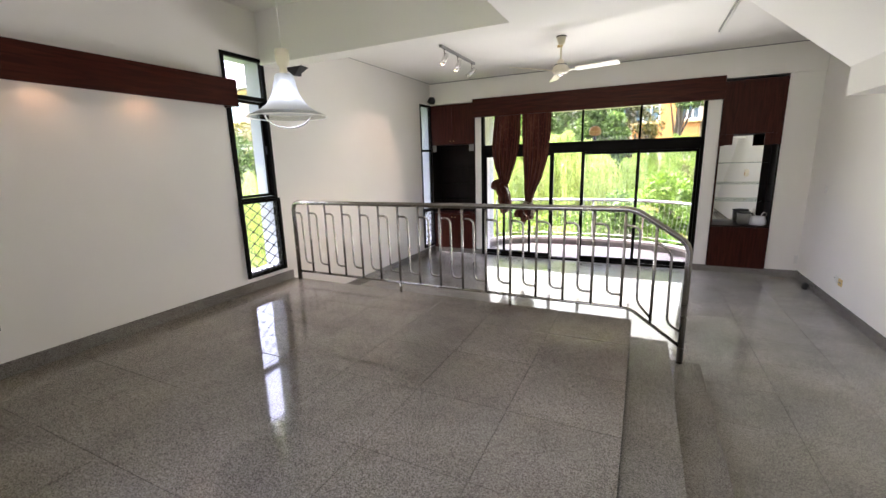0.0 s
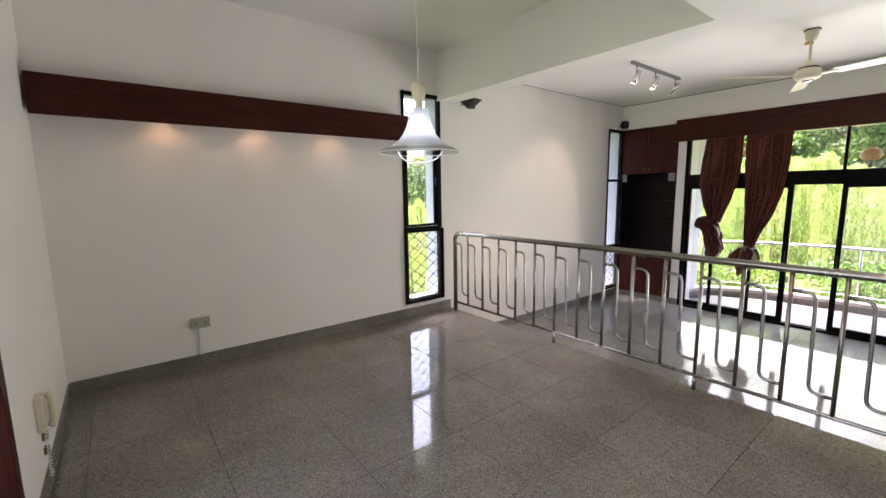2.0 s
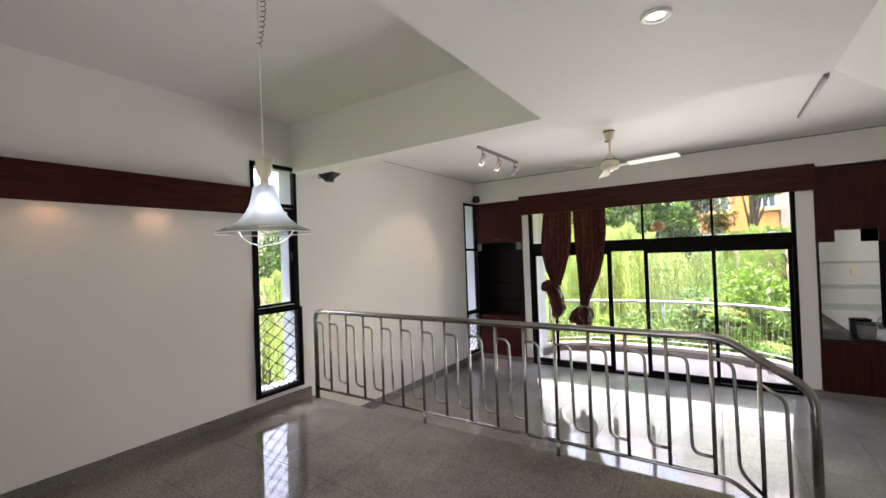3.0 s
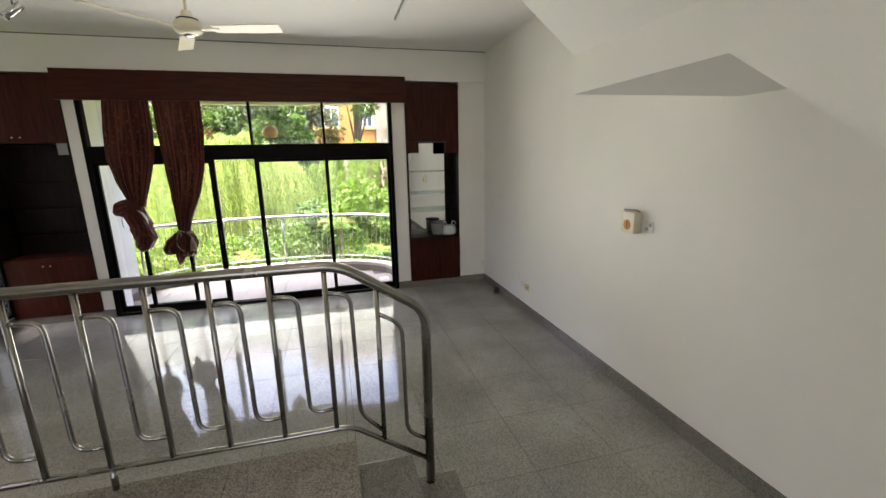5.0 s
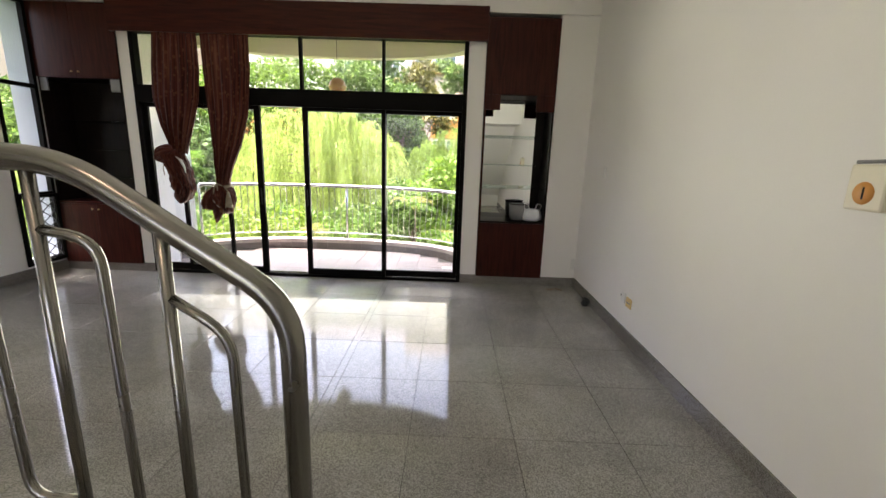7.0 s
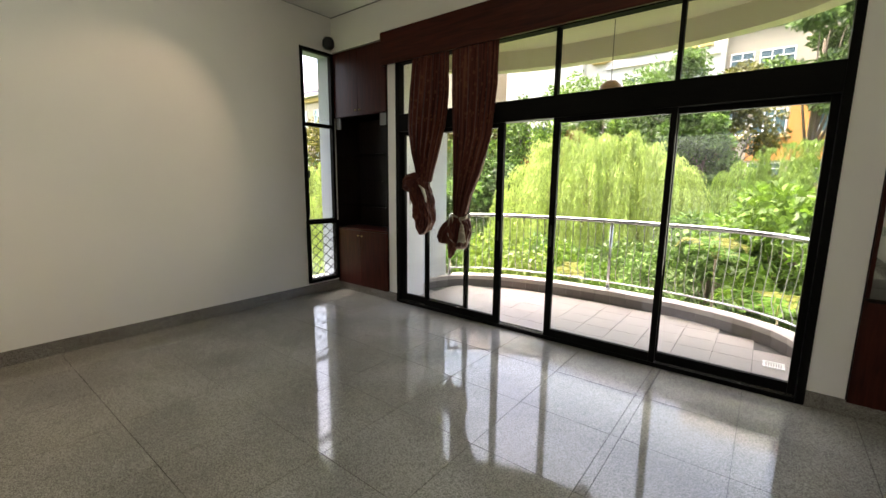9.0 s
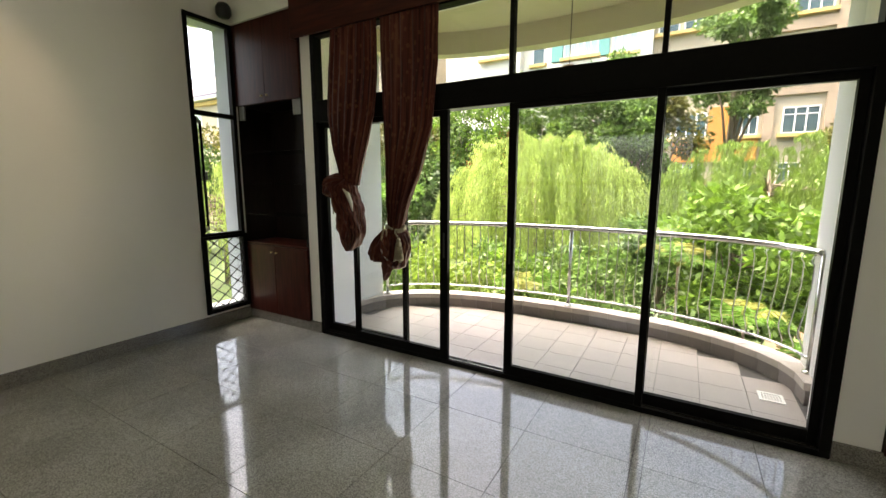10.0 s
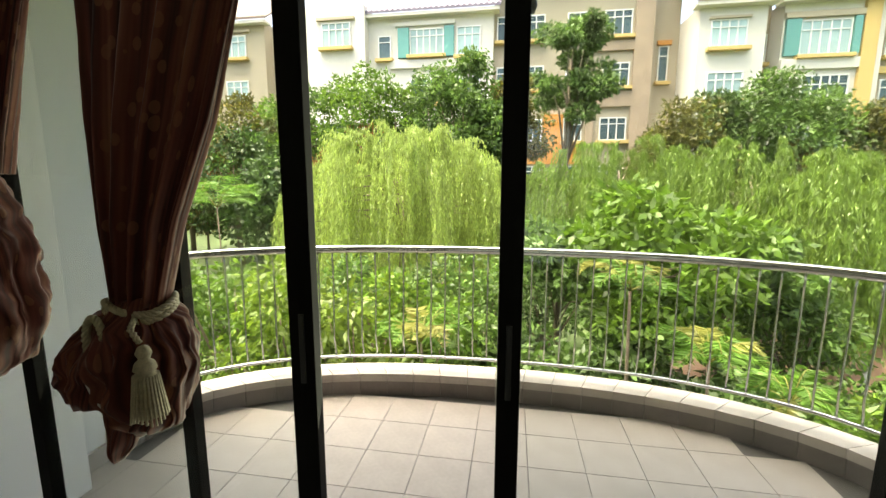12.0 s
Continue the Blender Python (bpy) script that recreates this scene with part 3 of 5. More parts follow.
part("stile", boxes((x0, x0 + 0.022, ya - 0.018, ya - 0.001, 0.27, 1.595)), MAHOG, cab)
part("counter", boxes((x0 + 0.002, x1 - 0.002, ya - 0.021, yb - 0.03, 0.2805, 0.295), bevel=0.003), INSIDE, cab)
for z in (0.69, 0.97, 1.31):
    part("glass_shelf", boxes((x0 + 0.022, x1 - 0.022, ya + 0.04, yb - 0.03, z - 0.004, z + 0.004)), SHELFGLASS, cab, "clear glass shelf")

# pot and carrier bag on the counter
pot = thing("pot", (1.90, 8.88, 0.295), "dark grey round pot standing in the mirrored niche", "pot")
part("body", lathe([(0, 0.0), (0.09, 0.0), (0.11, 0.02), (0.115, 0.20), (0.105, 0.20), (0.10, 0.03), (0, 0.02)], 28, at=(1.90, 8.88, 0.296)), GREYP, pot)
part("rim", lathe([(0.104, 0.0), (0.122, 0.0), (0.122, 0.012), (0.104, 0.012)], 28, at=(1.90, 8.88, 0.49)), BLACKP, pot)
bag = thing("carrier_bag", (2.06, 8.80, 0.295), "crumpled white plastic carrier bag on the cabinet counter", "bag")
bm = lathe([(0.0, 0.0), (0.085, 0.0), (0.12, 0.02), (0.125, 0.07), (0.10, 0.13), (0.085, 0.15), (0.08, 0.15), (0.0, 0.13)], 36)
for v in bm.verts:
    d = noise.noise(v.co * 16) * 0.022 + noise.noise(v.co * 45) * 0.008
    v.co += Vector((v.co.x, v.co.y, 0)).normalized() * d * min(1, v.co.z * 20 + 0.1) if v.co.xy.length > 0.01 else Vector()
    v.co.y *= 0.72
    v.co += Vector((2.06, 8.80, 0.296))
part("body", bm, mat("crumpled_white_plastic", (0.66, 0.68, 0.72), 0.35, tone=0.08, scale=20), bag)
for sx in (-0.06, 0.06):
    part("handle", tube(bend([(2.06 + sx - 0.03, 8.785, 0.43), (2.06 + sx * 1.4 - 0.03, 8.775, 0.52), (2.06 + sx * 1.4 + 0.03, 8.78, 0.50), (2.06 + sx + 0.03, 8.795, 0.43)], 0.03), 0.007, 8, flat=0.4), WHITEP, bag)


# ---- curtains ----
def fabric():
    m = bpy.data.materials.new("striped_maroon_curtain")
    m.use_nodes = True
    n, l = m.node_tree.nodes, m.node_tree.links
    b = n["Principled BSDF"]
    uv = n.new("ShaderNodeUVMap")
    mp = n.new("ShaderNodeMapping")
    mp.inputs["Scale"].default_value = (26.0, 1.2, 1.0)
    l.new(uv.outputs[0], mp.inputs[0])
    stripes = n.new("ShaderNodeTexNoise")
    stripes.inputs["Scale"].default_value, stripes.inputs["Detail"].default_value = 1.0, 2
    l.new(mp.outputs[0], stripes.inputs["Vector"])
    ramp = n.new("ShaderNodeValToRGB")
    e = ramp.color_ramp.elements
    e[0].position, e[0].color = 0.36, (0.026, 0.006, 0.005, 1)
    e[1].position, e[1].color = 0.70, (0.125, 0.048, 0.028, 1)
    k = e.new(0.52)
    k.color = (0.074, 0.017, 0.012, 1)
    l.new(stripes.outputs[0], ramp.inputs[0])
    patch = n.new("ShaderNodeTexVoronoi")
    patch.inputs["Scale"].default_value = 9.0
    mp2 = n.new("ShaderNodeMapping")
    mp2.inputs["Scale"].default_value = (2.0, 1.6, 1.0)
    l.new(uv.outputs[0], mp2.inputs[0])
    l.new(mp2.outputs[0], patch.inputs["Vector"])
    lt = n.new("ShaderNodeMath")
    lt.operation = "LESS_THAN"
    lt.inputs[1].default_value = 0.27
    l.new(patch.outputs["Distance"], lt.inputs[0])
    sc = n.new("ShaderNodeMath")
    sc.operation = "MULTIPLY"
    sc.inputs[1].default_value = 0.45
    l.new(lt.outputs[0], sc.inputs[0])
    mix = n.new("ShaderNodeMix")
    mix.data_type = "RGBA"
    l.new(sc.outputs[0], mix.inputs["Factor"])
    l.new(ramp.outputs[0], mix.inputs["A"])
    mix.inputs["B"].default_value = (0.15, 0.066, 0.032, 1)
    l.new(mix.outputs["Result"], b.inputs["Base Color"])
    b.inputs["Roughness"].default_value = 0.62
    b.inputs["Specular IOR Level"].default_value = 0.12
    b.inputs["Sheen Weight"].default_value = 0.05
    return m


FABRIC = fabric()
ROPE = mat("gold_grey_rope", (0.25, 0.205, 0.13), 0.6, tone=0.35, scale=90, fine=220)


def cloth(rows, folds, seed, seg=150, steps=60, depth_wave=0.45, crumple=0.0, crease=0.0):
    """Gathered cloth: rows of (height, centre x, half width, half depth, centre y); folds run down it."""
    bm = bmesh.new()
    uv = bm.loops.layers.uv.new()
    rnd = random.Random(seed)
    ph = [rnd.uniform(0, math.tau) for _ in range(6)]
    zs = [r[0] for r in rows][::-1]
    cols = list(zip(*rows))
    rings = []
    for i in range(steps + 1):
        z = rows[0][0] + (rows[-1][0] - rows[0][0]) * i / steps
        c, w, d, y = [float(np.interp(z, zs, col[::-1])) for col in cols[1:]]
        ring = []
        for k in range(seg):
            a = k * math.tau / seg
            wave = math.cos(folds * a + ph[0] + 0.8 * math.sin(2 * a + ph[1]) + 0.5 * math.sin(z * 3 + ph[2]))
            wave += 0.35 * math.cos((folds * 2 + 3) * a + ph[3] + z * 2)
            wrinkle = noise.noise(Vector((a * 3, z * 9, seed))) * 0.25
            f = 1 + depth_wave * 0.30 * wave + wrinkle * 0.3
            if crease:
                q = Vector((math.cos(a) * 2.6, math.sin(a) * 2.6 + z * 2.0, z * 4.5 + seed))
                f += crease * (1.0 - 3.0 * abs(noise.noise(q)) + 0.6 * noise.noise(q * 2.3))
            ring.append(bm.verts.new((c + w * math.cos(a) * (0.86 + 0.14 * f + 0.35 * crease * (f - 1)), y + d * math.sin(a) * f + 0.02 * depth_wave * wave * math.sin(a), z)))
        rings.append(ring)
    for i in range(steps):
        for k in range(seg):
            f = bm.faces.new((rings[i][k], rings[i][(k + 1) % seg], rings[i + 1][(k + 1) % seg], rings[i + 1][k]))
            f.smooth = True
            for loop, (u, v) in zip(f.loops, ((k, i), (k + 1, i), (k + 1, i + 1), (k, i + 1))):
                loop[uv].uv = (u / seg * 2.0, v / steps * abs(rows[0][0] - rows[-1][0]))
    bm.faces.new(rings[0]), bm.faces.new(rings[-1][::-1])
    if crumple:
        for v in bm.verts:
            q = v.co * 9 + Vector((seed, 0, 0))
            v.co += crumple * (noise.noise_vector(q) * 1.3 + 0.6 * noise.noise_vector(q * 2.3))
            ridge = abs(noise.noise(q * 1.6))
            v.co.y += crumple * 1.4 * (ridge - 0.25)
    return bm


CY = 8.65
c1 = thing("curtain", (-2.15, CY, 2.30), "maroon striped curtain tied up in a loose knot", "curtain", "tied curtains")
part("drape", cloth([(2.42, -2.14, 0.245, 0.022, CY), (1.9, -2.17, 0.275, 0.03, CY), (1.6, -2.19, 0.265, 0.04, CY - 0.01), (1.3, -2.195, 0.19, 0.06, CY - 0.03), (1.1, -2.195, 0.12, 0.06, CY - 0.03), (0.98, -2.195, 0.085, 0.055, CY - 0.03)], 17, 3), FABRIC, c1)
part("knotted_end", cloth([(1.03, -2.23, 0.05, 0.03, CY - 0.06), (0.97, -2.25, 0.12, 0.085, CY - 0.06), (0.86, -2.225, 0.125, 0.10, CY - 0.06), (0.72, -2.185, 0.125, 0.10, CY - 0.06), (0.56, -2.165, 0.125, 0.09, CY - 0.06), (0.45, -2.18, 0.085, 0.06, CY - 0.06), (0.39, -2.20, 0.03, 0.02, CY - 0.06)], 5, 5, 180, 70, 0.25, 0.012, 0.30), FABRIC, c1)
bm = cloth([(0.12, 0.0, 0.03, 0.03, 0.0), (0.08, 0.0, 0.085, 0.06, 0.0), (0.0, 0.0, 0.10, 0.075, 0.0), (-0.08, 0.0, 0.07, 0.06, 0.0), (-0.13, 0.0, 0.03, 0.03, 0.0)], 5, 8, 110, 40, 0.3, 0.012, 0.28)
ob = part("tucked_fold", bm, FABRIC, c1)
ob.matrix_basis = pose(-2.33, CY - 0.085, 0.98, 0, 62, 0)
part("tie_rope", tube([(-2.38, CY - 0.03, 0.90), (-2.40, CY - 0.05, 0.82), (-2.395, CY - 0.05, 0.72)], 0.006, 8), ROPE, c1, "twisted gold rope end")

c2 = thing("curtain", (-1.65, CY, 2.30), "maroon striped curtain tied with a gold rope and tassel", "curtain", "tied curtains")
part("drape", cloth([(2.42, -1.573, 0.275, 0.022, CY), (1.9, -1.575, 0.268, 0.03, CY), (1.45, -1.585, 0.232, 0.04, CY - 0.01), (1.1, -1.62, 0.17, 0.065, CY - 0.03), (0.85, -1.675, 0.11, 0.06, CY - 0.03), (0.63, -1.705, 0.07, 0.05, CY - 0.03)], 13, 11), FABRIC, c2)
part("knotted_end", cloth([(0.65, -1.705, 0.055, 0.045, CY - 0.03), (0.59, -1.71, 0.105, 0.075, CY - 0.03), (0.50, -1.70, 0.135, 0.09, CY - 0.05), (0.40, -1.695, 0.125, 0.09, CY - 0.05), (0.32, -1.69, 0.095, 0.07, CY - 0.05), (0.285, -1.69, 0.04, 0.03, CY - 0.05)], 4, 15, 180, 60, 0.25, 0.016, 0.36), FABRIC, c2)
part("side_flap", cloth([(0.61, -1.77, 0.05, 0.03, CY - 0.05), (0.50, -1.855, 0.095, 0.05, CY - 0.05), (0.39, -1.90, 0.085, 0.045, CY - 0.05), (0.325, -1.905, 0.065, 0.02, CY - 0.05)], 4, 19, 110, 40, 0.35, 0.012, 0.3), FABRIC, c2)
part("tail", cloth([(0.40, -1.755, 0.085, 0.035, CY - 0.05), (0.29, -1.775, 0.075, 0.03, CY - 0.05), (0.17, -1.80, 0.008, 0.01, CY - 0.05)], 4, 23, 80, 30, 0.5, 0.012), FABRIC, c2)
LINING = mat("pale_curtain_lining", (0.42, 0.38, 0.34), 0.6, tone=0.12, scale=12, fine=80)
part("lining_edge", tube([(-2.17, CY - 0.155, 0.95), (-2.11, CY - 0.165, 0.91), (-2.075, CY - 0.16, 0.83), (-2.07, CY - 0.15, 0.76)], [0.006, 0.026, 0.022, 0.004], 8, flat=0.3), LINING, c1, "pale lining edge")
part("lining_edge", tube([(-1.785, CY - 0.135, 0.50), (-1.775, CY - 0.145, 0.45), (-1.745, CY - 0.15, 0.40), (-1.70, CY - 0.15, 0.365)], [0.003, 0.011, 0.010, 0.003], 8, flat=0.4), LINING, c2, "pale lining edge")
def twisted(pts, r, turns, closed=False):
    """A rope of three strands wound round each other along points."""
    pts = [Vector(p) for p in pts]
    n = len(pts)
    fine = []
    for i in range(n if closed else n - 1):
        for k in range(4):
            fine.append(pts[i].lerp(pts[(i + 1) % n], k / 4))
    bm = bmesh.new()
    for s in range(3):
        run = []
        for i, p in enumerate(fine):
            t = (fine[(i + 1) % len(fine)] - fine[i - 1]) if closed or 0 < i < len(fine) - 1 else (fine[min(i + 1, len(fine) - 1)] - fine[max(i - 1, 0)])
            t.normalize()
            u = t.cross(Vector((0.3, 1, 0.2))).normalized()
            w = t.cross(u)
            a = math.tau * (turns * i / len(fine) + s / 3)
            run.append(p + r * 0.55 * (math.cos(a) * u + math.sin(a) * w))
        tube(run, r * 0.55, 6, closed, bm=bm)
    return bm


for s in range(2):
    part("tie_rope", twisted([(-1.705 + 0.082 * math.cos(a), CY - 0.03 + 0.072 * math.sin(a), 0.612 + 0.018 * s + 0.014 * math.sin(a * 2)) for a in np.linspace(0, math.tau, 28)[:-1]], 0.010, 14, True), ROPE, c2, "twisted gold rope")
part("rope_loop", twisted([(-1.745 + 0.026 * math.sin(a) + 0.012 * math.cos(a), CY - 0.135 - 0.008 * math.cos(a), 0.555 + 0.068 * math.cos(a)) for a in np.linspace(0, math.tau, 24)[:-1]], 0.009, 9, True), ROPE, c2, "twisted gold rope loop")
part("rope_end", twisted([(-1.66, CY - 0.10, 0.61), (-1.62, CY - 0.15, 0.60), (-1.59, CY - 0.15, 0.56)], 0.008, 3), ROPE, c2, "twisted gold rope end")
tas = part("tassel", lathe([(0.004, 0.09), (0.012, 0.085), (0.018, 0.07), (0.012, 0.055), (0.022, 0.045), (0.026, 0.03), (0.020, 0.022), (0.026, 0.015), (0.034, -0.09), (0.0, -0.09)], 20, at=(-1.59, CY - 0.15, 0.475)), ROPE, c2, "gold-grey tassel")
fr = bmesh.new()
for k in range(26):
    a = k * math.tau / 26
    tube([(-1.59 + 0.026 * math.cos(a), CY - 0.15 + 0.026 * math.sin(a), 0.49), (-1.59 + 0.040 * math.cos(a), CY - 0.15 + 0.040 * math.sin(a), 0.375 + 0.008 * math.sin(k * 7))], 0.0028, 4, bm=fr)
part("fringe", fr, ROPE, tas)

# ---- lamps and fan ----
LX, LY = -1.725, 2.525
pend = thing("pendant_lamp", (LX, LY, 3.20), "bell-shaped frosted glass pendant lamp on a coiled cord", "pendant lamp")
part("cord", tube([(LX - 0.01, LY, 3.20), (LX - 0.015, LY, 2.8), (LX, LY, 2.17)], 0.0035, 6), WHITEP, pend)
part("coiled_slack", tube([(LX + 0.018 * math.cos(k * 1.7) + 0.05 * math.sin(k / 60 * math.pi) - 0.01, LY + 0.012 * math.sin(k * 1.7), 3.19 - 0.42 * k / 60) for k in range(61)], 0.003, 5), GREYP, pend)
part("ceiling_rose", lathe([(0.0, 0.0), (0.05, 0.0), (0.045, -0.03), (0.012, -0.04), (0.0, -0.04)], 20, at=(LX - 0.01, LY, 3.20)), WHITEP, pend)
part("lamp_holder", lathe([(0.0, 0.0), (0.040, 0.0), (0.042, -0.05), (0.034, -0.085), (0.022, -0.10), (0.022, -0.135), (0.030, -0.14), (0.030, -0.165), (0.0, -0.165)], 24, at=(LX, LY, 2.165)), CREAM, pend)
frost = bpy.data.materials.new("frosted_lamp_glass")
frost.use_nodes = True
fn, fl = frost.node_tree.nodes, frost.node_tree.links
fn.remove(fn["Principled BSDF"])
f_d, f_t, f_c, f_g = fn.new("ShaderNodeBsdfDiffuse"), fn.new("ShaderNodeBsdfTranslucent"), fn.new("ShaderNodeBsdfTransparent"), fn.new("ShaderNodeBsdfGlossy")
f_d.inputs[0].default_value, f_t.inputs[0].default_value = (0.62, 0.64, 0.63, 1), (0.72, 0.75, 0.76, 1)
f_g.inputs["Roughness"].default_value = 0.25
f_m = [fn.new("ShaderNodeMixShader") for k in range(3)]
for node, share, first, second in zip(f_m, (0.55, 0.22, 0.06), (f_d, f_m[0], f_m[1]), (f_t, f_c, f_g)):
    node.inputs[0].default_value = share
    fl.new(first.outputs[0], node.inputs[1])
    fl.new(second.outputs[0], node.inputs[2])
fl.new(f_m[2].outputs[0], fn["Material Output"].inputs[0])
part("shade", lathe([(0.050, 0.25), (0.058, 0.235), (0.066, 0.19), (0.078, 0.145), (0.098, 0.105), (0.125, 0.07), (0.160, 0.042), (0.192, 0.026)], 44, at=(LX, LY, 1.772)), frost, pend, "frosted white bell glass shade")
rim_glass = glass("clear_rim", (0.80, 0.81, 0.79))
part("shade_rim", lathe([(0.1925, 0.026), (0.212, 0.014), (0.232, 0.004), (0.238, 0.0), (0.240, 0.004), (0.233, 0.010), (0.213, 0.020), (0.1925, 0.030)], 44, at=(LX, LY, 1.769)), rim_glass, pend, "clear glass rim")
part("rim_bead", tube([(LX + 0.239 * math.cos(a), LY + 0.239 * math.sin(a), 1.770) for a in np.linspace(0, 2 * math.pi, 49)], 0.003, 6), WHITEP, pend)
part("hoop", tube([(LX + 0.135 * math.cos(a) * 0.74, LY + 0.135 * math.cos(a) * 0.67, 1.79 - 0.085 * math.sin(a)) for a in np.linspace(0, math.pi, 22)], 0.0045, 8), CHROME, pend, "curved metal hoop")
part("bulb", lathe([(0.0, -0.045), (0.03, -0.04), (0.045, -0.01), (0.04, 0.025), (0.02, 0.06), (0.0, 0.06)], 20, at=(LX, LY, 1.925)), PALEBULB, pend, "lit white bulb")

fan = thing("ceiling_fan", (-0.785, 6.57, 3.05), "cream three-bladed ceiling fan at rest", "ceiling fan")
FX, FY = -0.785, 6.57
part("canopy", lathe([(0.0, 0.0), (0.065, 0.0), (0.06, -0.02), (0.045, -0.09), (0.02, -0.11), (0.0, -0.11)], 28, at=(FX, FY, 3.05)), CREAM, fan)
part("downrod", tube([(FX, FY, 2.95), (FX, FY, 2.70)], 0.013, 12), CREAM, fan)
part("motor", lathe([(0.0, 0.14), (0.035, 0.14), (0.05, 0.09), (0.06, 0.075), (0.075, 0.07), (0.10, 0.05), (0.112, 0.02), (0.112, -0.005), (0.095, -0.03), (0.05, -0.045), (0.0, -0.045)], 36, at=(FX, FY, 2.62)), CREAM, fan)
part("hub_cap", lathe([(0.0, -0.062), (0.035, -0.058), (0.045, -0.045), (0.045, -0.04), (0.0, -0.04)], 28, at=(FX, FY, 2.62)), CHROME, fan)
part("motor_band", lathe([(0.062, 0.074), (0.080, 0.074), (0.082, 0.066), (0.062, 0.064)], 32, at=(FX, FY, 2.625)), BLACKP, fan)
part("canopy_band", lathe([(0.060, 0.0), (0.068, 0.0), (0.068, -0.012), (0.060, -0.012)], 28, at=(FX, FY, 3.0495)), BLACKP, fan)
part("rod_clamp", boxes((FX - 0.05, FX + 0.018, FY - 0.012, FY + 0.012, 2.915, 2.945), bevel=0.004), BRASS, fan)
for k in range(3):
    ang = -12 + 120 * k
    bm = bmesh.new()
    box(bm, 0.21, 0.76, -0.062, 0.062, -0.004, 0.004, 0.0035)
    for v in bm.verts:
        v.co.y *= 1.0 + 0.12 * (v.co.x - 0.21) / 0.55
    bl = part("blade", bm, CREAM, fan)
    bl.matrix_basis = pose(FX, FY, 2.62, 0, 0, ang) @ pose(0, 0, 0, -12, 0, 0)
    ir = part("blade_iron", boxes((0.09, 0.26, -0.018, 0.018, -0.006, 0.004), bevel=0.002), CREAM, fan)
    ir.matrix_basis = pose(FX, FY, 2.617, 0, 0, ang) @ pose(0, 0, 0, -12, 0, 0)

trk = thing("track_light", (-2.335, 6.6, 3.05), "ceiling track with three small lit silver spotlights", "track light")
part("track", boxes((-2.355, -2.315, 6.08, 7.37, 3.018, 3.05), bevel=0.003), GREYP, trk)
for y in (6.2, 6.68, 7.25):
    aim = (Vector((-2.75, y - 1.1, 0.9) if y < 7 else (-3.84, 6.3, 1.2)) - Vector((-2.335, y, 2.90))).normalized()
    turn = aim.to_track_quat("-Z", "Y").to_matrix().to_4x4()
    part("arm", tube([(-2.335, y, 3.02), (-2.335, y, 2.93)], 0.008, 8), STEEL, trk)
    sp = part("spot_head", lathe([(0.0, 0.085), (0.03, 0.08), (0.034, 0.06), (0.034, -0.10), (0.030, -0.10), (0.028, -0.06), (0.0, -0.055)], 22), CHROME, trk)
    sp.matrix_basis = Matrix.Translation((-2.335, y, 2.885)) @ turn
    bb = part("bulb", lathe([(0.0, -0.088), (0.02, -0.086), (0.027, -0.08), (0.0, -0.06)], 16), BULB, sp, "lit warm bulb")
    lamp("track_spot", "SPOT", TRACK, (1.0, 0.70, 0.46), look(Vector((-2.335, y, 2.885)) + aim * 0.11, Vector((-2.335, y, 2.885)) + aim * 2), 0.03, 62)

dl = thing("ceiling_downlight", (0.08, 3.24, SOFFIT), "round white recessed downlight, lit warm", "downlight")
part("trim_ring", lathe([(0.038, 0.0), (0.062, 0.0), (0.064, -0.004), (0.058, -0.010), (0.040, -0.006)], 30, at=(0.08, 3.24, SOFFIT)), WHITEP, dl)
part("bulb", lathe([(0.0, -0.006), (0.03, -0.005), (0.039, -0.001), (0.0, 0.0)], 24, at=(0.08, 3.24, SOFFIT)), BULB, dl, "lit warm bulb")
lamp("downlight_beam", "SPOT", DOWN, (1.0, 0.74, 0.5), look((0.08, 3.24, SOFFIT - 0.02), (0.08, 3.24, 0)), 0.06, 120)
lamp("pendant_glow", "POINT", PEND, (0.9, 0.95, 1.0), Matrix.Translation((LX, LY, 1.86)), 0.02)

tb = thing("ceiling_batten", (1.095, 6.65, 3.05), "slim unlit grey batten light on the ceiling", "batten light")
part("body", boxes((1.08, 1.12, 5.99, 7.37, 3.020, 3.05), bevel=0.004), GREYP, tb)
part("tube", tube([(1.10, 6.03, 3.008), (1.10, 7.33, 3.008)], 0.012, 10), WHITEP, tb)

# ---- speakers, sockets and small fixtures ----
sp = thing("wall_speaker", (XL, 4.72, 2.6), "small black wedge-shaped speaker under the beam", "speaker")
bm = bmesh.new()
prism(bm, [(-3.64, 4.63, 2.56), (-3.64, 4.74, 2.56), (-3.68, 4.72, 2.56), (-3.70, 4.66, 2.56)], [(-3.78, 4.60, 2.66), (-3.53, 4.62, 2.66), (-3.55, 4.78, 2.66), (-3.76, 4.76, 2.66)])
part("case", bm, BLACKP, sp)
part("bracket", tube([(XL, 4.68, 2.63), (-3.74, 4.68, 2.63)], 0.010, 8), STEEL, sp)
sp = thing("wall_speaker", (XL, 8.56, 2.66), "small black round speaker on a bracket above the window", "speaker")
part("case", lathe([(0.0, 0.075), (0.05, 0.07), (0.072, 0.03), (0.072, -0.03), (0.05, -0.06), (0.0, -0.065)], 24, at=(-3.74, 8.55, 2.69)), BLACKP, sp)
part("bracket", tube([(XL, 8.55, 2.68), (-3.78, 8.55, 2.68)], 0.012, 8), BLACKP, sp)


